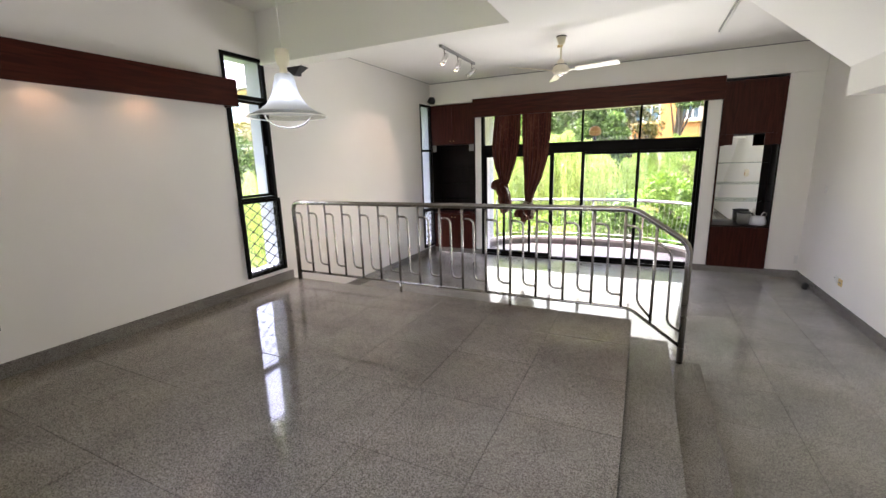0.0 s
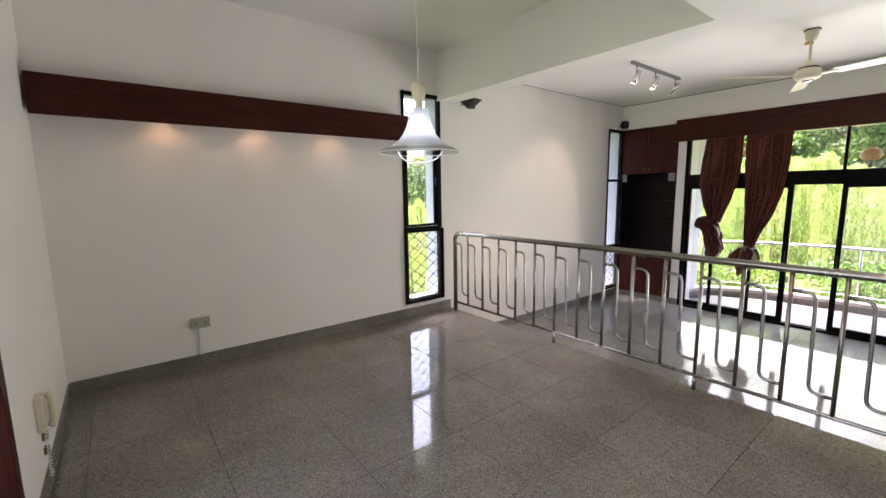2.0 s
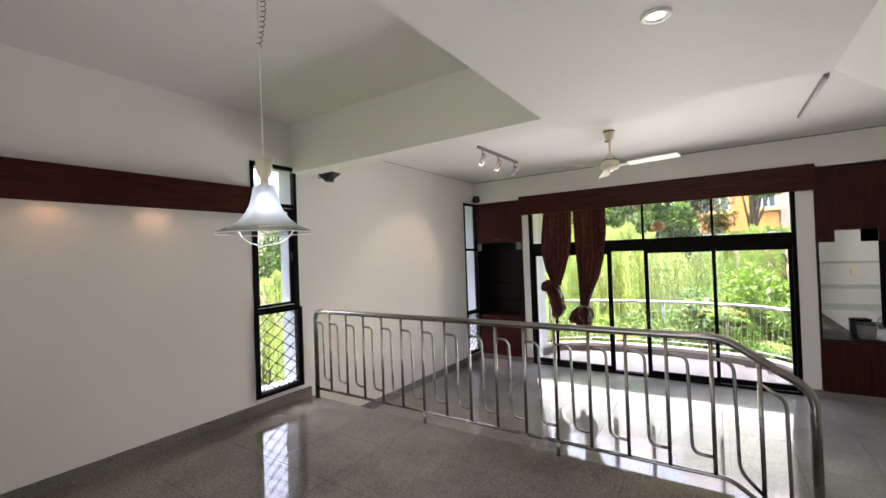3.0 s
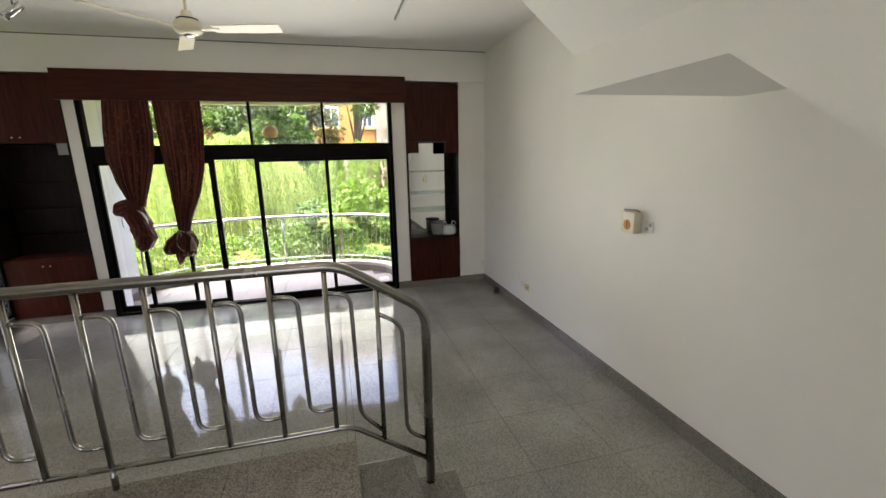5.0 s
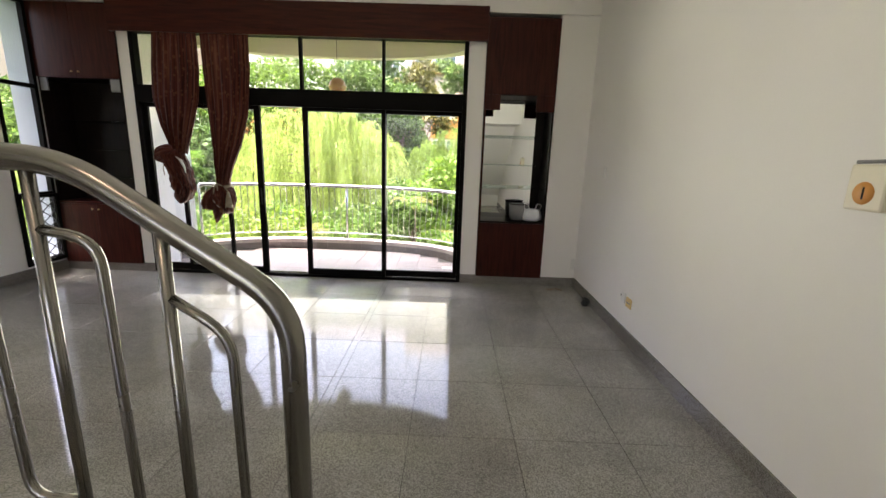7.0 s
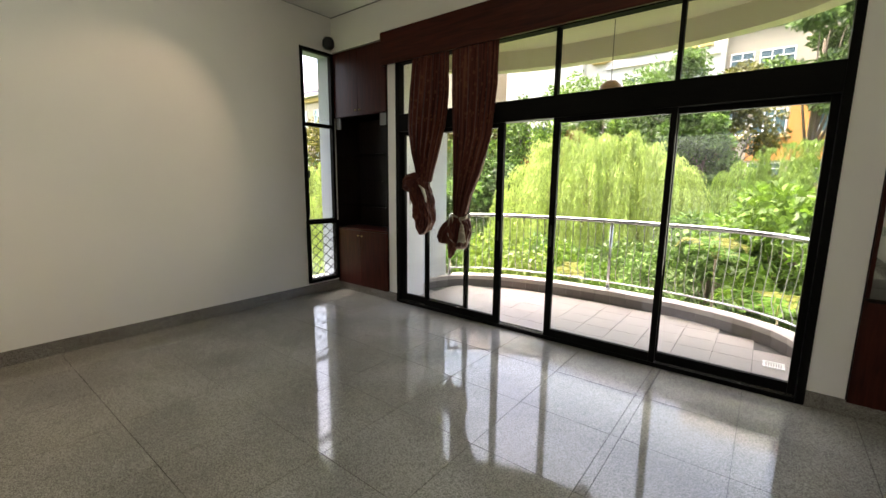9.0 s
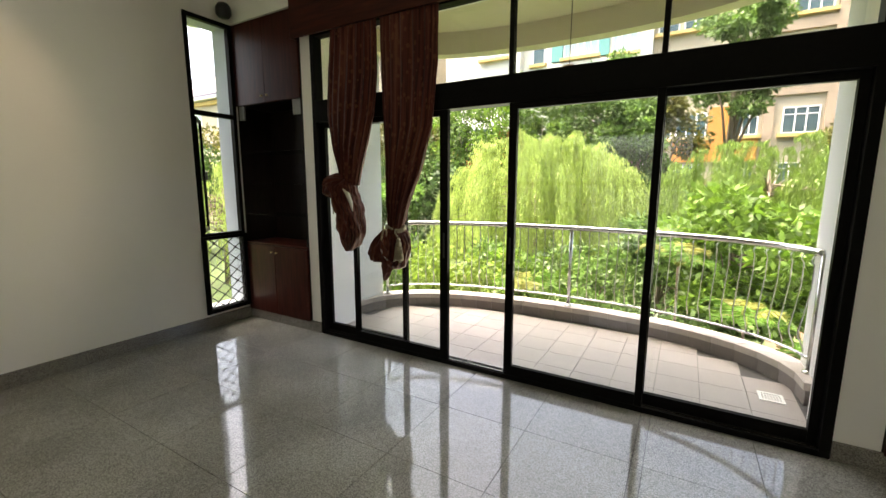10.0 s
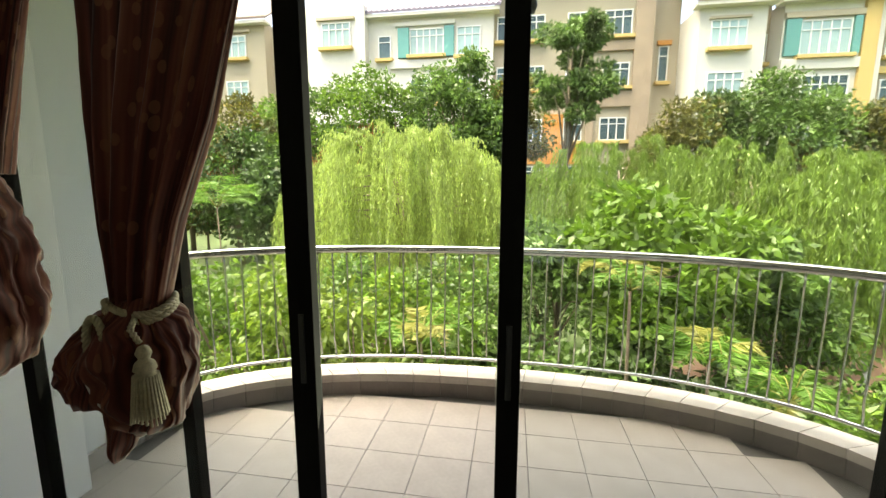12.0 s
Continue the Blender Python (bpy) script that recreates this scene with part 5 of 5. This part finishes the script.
def shrub(at, r, h, leaf, count, material, label):
    x, y, z = at
    t = thing("shrub", at, label, "shrub", "shrubs below the balcony")
    cs = [(x + RNG.uniform(-0.75, 0.75) * r, y + RNG.uniform(-0.6, 0.6) * r, z + h * RNG.uniform(0.2, 0.86)) for _ in range(16)]
    p, d = blob_points(cs, [(r * 0.38, r * 0.38, h * 0.17)] * 16, count, 0.2)
    bm = bmesh.new()
    for c in cs:
        tube([(x, y, z), Vector((x, y, z)).lerp(Vector(c), 0.6) + Vector((0, 0, 0.1)), c], [0.022, 0.014, 0.005], 5, bm=bm)
    part("stems", bm, BARK, t)
    leaves("foliage", p, d * 0.8 + RNG.normal(size=p.shape) * 0.5 + np.array((0, 0, -0.35)), leaf, leaf * 0.42, material, t)


for x, y, r, h, m in ((-3.4, 12.3, 0.9, 2.65, LIGHTG), (-2.5, 12.1, 0.8, 2.45, LIGHTG), (-1.9, 12.6, 0.8, 2.4, FRESH), (-4.4, 12.6, 0.9, 2.6, FRESH)):
    shrub((x, y, GZ), r, h, 0.13, 2300, m, "light green leafy shrub beyond the balcony railing")
for x, y, r, h in ((-0.5, 13.0, 0.9, 1.75), (0.3, 12.6, 0.85, 1.9), (1.1, 12.9, 0.9, 1.95), (1.8, 12.5, 0.8, 1.35), (2.7, 13.0, 0.8, 1.2), (-1.2, 13.4, 0.8, 1.6), (-1.4, 15.0, 1.1, 2.2), (-3.2, 15.2, 1.1, 2.3), (0.0, 16.2, 1.2, 2.4), (3.9, 15.0, 0.9, 1.9)):
    shrub((x, y, GZ), r, h, 0.14, 2300, MIDG, "dark green leafy shrub beyond the balcony railing")
for x, y, r, h, m in ((3.0, 11.9, 0.7, 1.35, FRESH), (3.7, 12.2, 0.7, 1.1, LIGHTG), (2.2, 11.6, 0.55, 1.1, FRESH), (-5.6, 13.2, 1.0, 2.2, MIDG), (4.6, 13.6, 0.8, 1.1, MIDG)):
    shrub((x, y, GZ), r, h, 0.13, 1700, m, "low green plant beyond the balcony railing")


def palm(at, crown_z, reach, fronds, label, mix=0.3):
    x, y, z = at
    t = thing("palm", at, label, "palm", "small palms")
    part("trunk", tube([(x, y, z), (x + 0.03, y, (z + crown_z) / 2), (x, y, crown_z)], [0.022, 0.017, 0.015], 8), BARK, t)
    for k in range(fronds):
        a = k * math.tau / fronds + RNG.uniform(-0.25, 0.25)
        lift, span = RNG.uniform(0.6, 1.9), RNG.uniform(0.65, 1.0)
        out = np.array((math.cos(a), math.sin(a), 0.0))
        f = np.linspace(0.0, 1.0, 40)[:, None]
        rib = np.array((x, y, crown_z)) + out * reach * span * f + np.array((0, 0, 1.0)) * reach * (lift * f - (0.72 * lift + 0.18) * f ** 2.2)
        part("rib", tube([tuple(p) for p in rib[::5]], 0.005, 4), PALMY, t)
        side = np.array((-math.sin(a), math.cos(a), 0.0))
        q = np.concatenate([rib[6:], rib[6:]])
        taper = np.sin(np.pi * np.clip(f[6:, 0] * 0.85 + 0.12, 0, 1)) * 0.85 + 0.15
        d = np.concatenate([side + out * 0.8 + np.array((0, 0, -0.12)) + 0 * rib[6:], -side + out * 0.8 + np.array((0, 0, -0.12)) + 0 * rib[6:]])
        leaves("frond", q, d + RNG.normal(size=q.shape) * 0.05, reach * 0.36 * np.concatenate([taper, taper]), 0.020, PALMY if RNG.uniform() < mix else PALMG, t, 0.1)


palm((-1.59, 11.6, GZ), -0.62, 0.52, 12, "small feathery palm with yellow-green fronds")
palm((0.37, 11.6, GZ), 0.0, 0.48, 11, "small palm on a thin stem with yellowing fronds", 0.25)
palm((1.09, 11.6, GZ), -0.64, 0.50, 13, "small bright green feathery palm", 0.15)
palm((1.79, 11.6, GZ), -0.97, 0.48, 11, "small feathery palm with yellow-green fronds", 0.2)
palm((-8.0, 17.0, GZ), 0.4, 1.3, 12, "dark green palm among the far shrubs", 0.0)

lampp = thing("garden_bollard", (4.95, 15.0, GZ), "grey garden bollard light on a thin post", "bollard light")
part("post", tube([(4.95, 15.0, GZ), (4.95, 15.0, -1.95)], 0.035, 10), GREYP, lampp)
part("head", lathe([(0.0, 0.16), (0.07, 0.14), (0.075, 0.10), (0.06, 0.09), (0.06, 0.0), (0.04, -0.02), (0.0, -0.02)], 18, at=(4.95, 15.0, -1.96)), GREYP, lampp)

# trees in front of the far houses
for x, y, h, s, m in ((-8.3, 28.0, 9.3, 2.1, FRESH), (-4.4, 28.5, 8.9, 1.9, MIDG), (-3.0, 27.0, 9.1, 1.8, MIDG), (-10.6, 28.0, 8.0, 2.0, MIDG), (-14.2, 27.0, 7.9, 2.2, OLIVE), (-16.5, 26.0, 7.4, 2.2, OLIVE), (-12.4, 24.0, 5.6, 2.2, DARKG),
                      (-0.8, 28.5, 8.6, 1.5, OLIVE), (7.0, 28.5, 7.0, 2.1, OLIVE), (9.9, 29.0, 8.4, 2.3, MIDG), (12.6, 29.5, 7.6, 2.2, MIDG), (8.6, 30.0, 7.6, 1.9, DARKG), (15.6, 29.0, 7.0, 2.2, OLIVE), (18.5, 30.0, 7.6, 2.4, MIDG),
                      (-20.0, 24.0, 6.6, 2.4, MIDG), (-6.5, 28.4, 8.3, 1.8, FRESH), (-12.6, 27.5, 7.6, 1.9, FRESH), (-1.8, 26.6, 7.0, 1.4, MIDG), (-6.3, 27.0, 5.8, 1.8, MIDG), (-9.6, 22.5, 4.4, 1.9, DARKG), (-16.0, 20.0, 5.2, 2.4, MIDG), (-21.0, 17.0, 5.8, 2.6, DARKG), (-22.0, 12.0, 6.6, 2.8, MIDG), (-23.0, 21.5, 7.2, 2.6, OLIVE)):
    tree((x, y, GZ), h * 1.03, s * 1.2, 0.23, 6500, m, "round-crowned garden tree in front of the far houses", 42, 0.25, 0.13, 0.9)
for x, y, h, s in ((-7.4, 26.3, 6.2, 1.3), (-5.6, 26.6, 5.9, 1.0), (-15.0, 25.2, 5.2, 1.4), (-9.2, 26.0, 5.6, 1.2), (11.0, 27.6, 5.4, 0.9), (7.9, 27.4, 5.3, 0.9)):
    tree((x, y, GZ), h, s, 0.15, 420, RUST, "thin tree with rusty orange leaves", 12, 0.5, 0.06, 0.9)

# tall feathery tree
tt = tree((2.0, 31.0, GZ), 12.4, 2.5, 0.26, 8200, MIDG, "tall slender tree with a high feathery crown", 24, 0.60, 0.22, 0.62)


# ---- far houses ----
WHITEH = mat("white_house_paint", (0.60, 0.57, 0.51), 0.8, tone=0.08, scale=0.5, fine=6, bump=0.004)
CREAMH = mat("cream_house_paint", (0.40, 0.34, 0.25), 0.8, tone=0.10, scale=0.5, fine=6, bump=0.004)
TANH = mat("tan_stone_cladding", (0.33, 0.25, 0.18), 0.85, tone=0.3, scale=1.2, fine=5, bump=0.01)
ORANGEH = mat("orange_house_paint", (0.50, 0.22, 0.05), 0.8, tone=0.12, scale=0.7, fine=6)
YELLOWH = mat("ochre_ledge_paint", (0.52, 0.37, 0.14), 0.8, tone=0.10, scale=0.7, fine=6)
TEALH = mat("teal_curtained_glass", (0.12, 0.30, 0.27), 0.25, tone=0.12, scale=0.8, fine=4)
DARKGL = mat("dark_window_glass", (0.06, 0.10, 0.11), 0.08, tone=0.35, scale=0.9, fine=3, per_object=0.3)
PALEGL = mat("pale_curtained_window", (0.33, 0.45, 0.45), 0.15, tone=0.2, scale=0.9, fine=3, per_object=0.2)
FRAMEW = mat("white_window_frame", (0.74, 0.74, 0.72), 0.5, tone=0.04)
ROOFT = mat("purple_grey_roof_tile", (0.15, 0.13, 0.17), 0.6, tone=0.25, scale=1.5, fine=8)
ROOFB = mat("brown_roof_tile", (0.17, 0.12, 0.10), 0.65, tone=0.25, scale=1.5, fine=8)


def house(x0, x1, y0, top, wall, windows, label, trims=(), roof=None, depth=6.0):
    h = thing("apartment_house", ((x0 + x1) / 2, y0 + depth / 2, GZ), label, "house", "far houses")
    part("wall", boxes((x0, x1, y0, y0 + depth, GZ, top)), wall, h)
    if roof:
        bm = bmesh.new()
        n = 2 * max(4, int((x1 - x0) / 0.34))
        ends = []
        for yy, zz in ((y0 - 0.6, top), (y0 + 4.2, top + 3.2)):
            xs = [x0 - 0.5 + (x1 - x0 + 1.0) * k / n for k in range(n + 1)]
            ends.append(([bm.verts.new((x, yy, zz + (0.24 if k % 2 else 0.13))) for k, x in enumerate(xs)], [bm.verts.new((x, yy, zz)) for x in xs]))
        (ft, fb2), (bt, bb2) = ends
        for k in range(n):
            bm.faces.new((ft[k], ft[k + 1], bt[k + 1], bt[k])), bm.faces.new((fb2[k], bb2[k], bb2[k + 1], fb2[k + 1])), bm.faces.new((ft[k], fb2[k], fb2[k + 1], ft[k + 1])), bm.faces.new((bt[k], bt[k + 1], bb2[k + 1], bb2[k]))
        bm.faces.new((ft[0], bt[0], bb2[0], fb2[0])), bm.faces.new((ft[n], fb2[n], bb2[n], bt[n]))
        part("roof", bm, roof, h)
        part("eave", boxes((x0 - 0.4, x1 + 0.4, y0 - 0.55, y0 + 0.3, top - 0.22, top - 0.02)), WHITEH, h)
    for a, b, c, d, mm in trims:
        part("trim", boxes((a, b, y0 - 0.22, y0 + 0.02, c, d), bevel=0.02), mm, h)
    for a, b, c, d, pane, bars in windows:
        w = part("window", boxes((a - 0.07, a, y0 - 0.10, y0 + 0.05, c - 0.07, d + 0.07), (b, b + 0.07, y0 - 0.10, y0 + 0.05, c - 0.07, d + 0.07), (a, b, y0 - 0.10, y0 + 0.05, d, d + 0.07), (a, b, y0 - 0.10, y0 + 0.05, c - 0.07, c),
                                 *[(a + (b - a) * k / bars - 0.035, a + (b - a) * k / bars + 0.035, y0 - 0.09, y0 + 0.05, c, d) for k in range(1, bars)], (a, b, y0 - 0.088, y0 + 0.05, c + (d - c) * 0.72, c + (d - c) * 0.72 + 0.05)), FRAMEW, h)
        part("pane", boxes((a, b, y0 - 0.03, y0 + 0.03, c, d)), pane, w)
        part("sill", boxes((a - 0.25, b + 0.25, y0 - 0.40, y0 - 0.005, c - 0.30, c - 0.08), bevel=0.02), YELLOWH, w)
    return h


def rows(cols, levels, pane, bars):
    return [(a, b, c, d, pane, bars) for a, b in cols for c, d in levels]


house(-25.5, -19.3, 38.0, 13.0, CREAMH, rows(((-22.6, -20.9),), ((10.6, 12.05), (7.3, 8.8), (4.0, 5.5), (0.8, 2.2)), PALEGL, 3), "cream apartment house with small pale windows", [(-23.0, -20.5, 12.3, 12.5, CREAMH)], ROOFB)
house(-17.6, -11.2, 37.2, 13.4, WHITEH, rows(((-14.3, -12.3),), ((10.7, 12.2),), PALEGL, 4) + rows(((-15.0, -12.6),), ((3.8, 5.4), (0.6, 2.1)), DARKGL, 3), "white apartment house with a gabled front", [(-14.7, -11.9, 12.4, 12.6, CREAMH), (-17.0, -11.4, 2.5, 3.6, ORANGEH)], None)
house(-11.2, -2.3, 38.0, 12.8, WHITEH, [(-10.4, -9.6, 10.0, 11.4, DARKGL, 1), (-8.1, -5.8, 10.15, 11.75, PALEGL, 5), (-4.75, -3.25, 10.0, 11.75, PALEGL, 3), (-8.1, -5.8, 6.9, 8.4, DARKGL, 4), (-4.75, -3.25, 6.9, 8.4, DARKGL, 3), (-8.1, -5.8, 3.7, 5.2, DARKGL, 4), (-4.75, -3.25, 3.7, 5.2, DARKGL, 3), (-8.1, -5.8, 0.6, 2.0, DARKGL, 4)],
      "white apartment house with teal bay windows and a tiled roof", [(-9.0, -8.2, 9.9, 11.9, TEALH), (-5.7, -5.0, 9.9, 11.9, TEALH), (-9.6, -2.6, 9.2, 9.75, WHITEH), (-9.2, -4.9, 12.0, 12.25, WHITEH), (-11.0, -2.6, 2.5, 3.4, ORANGEH)], ROOFT)
house(-2.3, 8.2, 38.6, 14.5, CREAMH, rows(((-0.5, 1.1), (2.7, 3.8), (5.1, 6.7)), ((10.95, 12.4), (7.7, 9.1), (4.15, 5.55), (1.1, 2.3)), DARKGL, 3) + [(-2.0, -0.9, 10.95, 12.4, DARKGL, 2), (-2.0, -0.9, 7.7, 9.1, DARKGL, 2), (-2.0, -0.9, 4.15, 5.55, DARKGL, 2)],
      "cream and orange apartment house with ochre window ledges", [(-0.7, 3.95, 2.5, 4.05, ORANGEH), (1.25, 2.6, 4.05, 5.9, ORANGEH), (6.95, 8.1, 0.0, 13.6, TANH), (4.1, 4.6, 0.0, 6.0, TANH), (4.1, 7.0, 9.9, 10.5, TANH), (4.1, 7.0, 6.3, 7.3, TANH)], ROOFB)
house(8.2, 10.2, 40.0, 15.0, CREAMH, [(9.0, 9.5, 8.2, 10.4, DARKGL, 1)], "narrow cream apartment wing set back", [(8.8, 9.7, 10.5, 10.8, ORANGEH)], None)
house(10.2, 13.9, 36.8, 11.8, WHITEH, rows(((10.9, 12.8),), ((9.35, 10.8), (6.3, 7.8), (3.2, 4.7)), PALEGL, 4), "white apartment block with one wide window each floor", [(10.7, 13.0, 10.9, 11.05, CREAMH), (10.0, 14.0, 11.7, 11.95, CREAMH), (10.2, 13.8, 1.8, 2.7, ORANGEH)], ROOFB)
house(13.9, 15.2, 39.0, 13.0, CREAMH, [(14.2, 15.0, 8.9, 10.5, PALEGL, 2)], "narrow cream apartment wing with a small window", [], None)
house(15.2, 20.6, 37.6, 12.0, WHITEH, [(16.2, 18.8, 8.9, 10.75, PALEGL, 5), (16.6, 19.0, 5.8, 7.6, DARKGL, 5), (16.6, 19.0, 2.8, 4.5, DARKGL, 5)], "white apartment block with a teal bay window", [(15.3, 16.1, 8.8, 10.9, TEALH), (18.9, 19.3, 8.8, 10.9, TEALH), (15.2, 19.4, 10.95, 11.3, CREAMH), (15.2, 19.4, 8.0, 8.6, WHITEH), (19.4, 20.2, 0.0, 12.2, YELLOWH)], ROOFB)
house(20.6, 32.0, 38.5, 12.0, CREAMH, rows(((21.4, 23.4), (25.0, 27.0), (28.6, 30.6)), ((8.9, 10.5), (5.8, 7.4), (2.8, 4.4)), DARKGL, 4), "cream apartment block with dark windows", [(20.6, 32.0, 7.8, 8.2, YELLOWH)], ROOFB)
house(-40.0, -27.0, 36.0, 12.0, WHITEH, rows(((-38, -36), (-34, -32), (-30, -28)), ((8.9, 10.5), (5.8, 7.4), (2.8, 4.4)), PALEGL, 4), "white apartment block beyond the side garden", [(-40, -27, 7.8, 8.2, CREAMH)], ROOFT)

house(-45.0, -28.5, 27.5, 8.2, CREAMH, rows(((-43, -41), (-38.5, -36.5), (-34, -32), (-30.8, -29.3)), ((5.4, 6.9), (2.2, 3.7)), PALEGL, 3), "cream house with a slate-grey roof beyond the side garden", [(-45, -28.5, 7.6, 7.9, YELLOWH)], ROOFT)

# ---- floor slabs and tiles, last ----
def slabs(parent, name, xs, ys, z, thick, gap, material, keep=None, bevel=0.0015):
    """Slabs between the given joints; alike slabs share one mesh."""
    made = {}
    for xa, xb in zip(xs, xs[1:]):
        for ya, yb in zip(ys, ys[1:]):
            if keep and not keep((xa + xb) / 2, (ya + yb) / 2, xa, xb, ya, yb):
                continue
            w, d = round(xb - xa - gap, 4), round(yb - ya - gap, 4)
            if w <= 0.01 or d <= 0.01:
                continue
            if (w, d) not in made:
                made[w, d] = mesh(name, box(bmesh.new(), -w / 2, w / 2, -d / 2, d / 2, -thick, 0), material)
            o = part(name, made[w, d], material, parent)
            o.matrix_basis = pose((xa + xb) / 2, (ya + yb) / 2, z)


def joints(a, b, origin, step):
    k0 = math.ceil((a - origin) / step + 0.02)
    out = [a]
    while origin + k0 * step < b - 0.06 * step:
        out.append(origin + k0 * step)
        k0 += 1
    return out + [b]


slabs(floor_up, "granite_slab", joints(XL, 0.302, -0.335, 0.615), joints(-1.8, 4.462, 2.64, 0.615), 0.0, 0.012, 0.0036, STONEUP)
slabs(floor_up, "granite_slab", joints(0.302, 1.0, -0.335, 0.615), joints(-1.8, 0.66, 2.64, 0.615), 0.0, 0.012, 0.0036, STONEUP)
slabs(floor_lo, "granite_slab", joints(XL, 0.302, -0.355, 0.60), joints(4.462, 8.69, 5.70, 0.60), LO, 0.012, 0.0032, STONE)
slabs(floor_lo, "granite_slab", joints(0.302, XR, -0.355, 0.60), joints(0.66, 8.69, 5.70, 0.60), LO, 0.012, 0.0032, STONE, lambda x, y, *r: not (x < 0.86 and y < 4.46 and r[1] < 0.9))
def inside(x, y, xa, xb, ya, yb):
    return all(y2 < 8.81 or (abs((x2 + 0.80) / 2.03) ** 2.3 + max(0, (y2 - 9.40) / 1.01) ** 2.3) < 1.0 for x2 in (xa, xb) for y2 in (ya, yb)) or (abs((x + 0.80) / 2.0) ** 2.3 + max(0, (y - 9.40) / 0.98) ** 2.3) < 0.93


slabs(balcony, "balcony_tile", joints(-2.82, 1.24, -0.301, 0.2965), joints(8.80, 10.62, 10.01, 0.2965), BZ, 0.010, 0.004, TILE, inside)
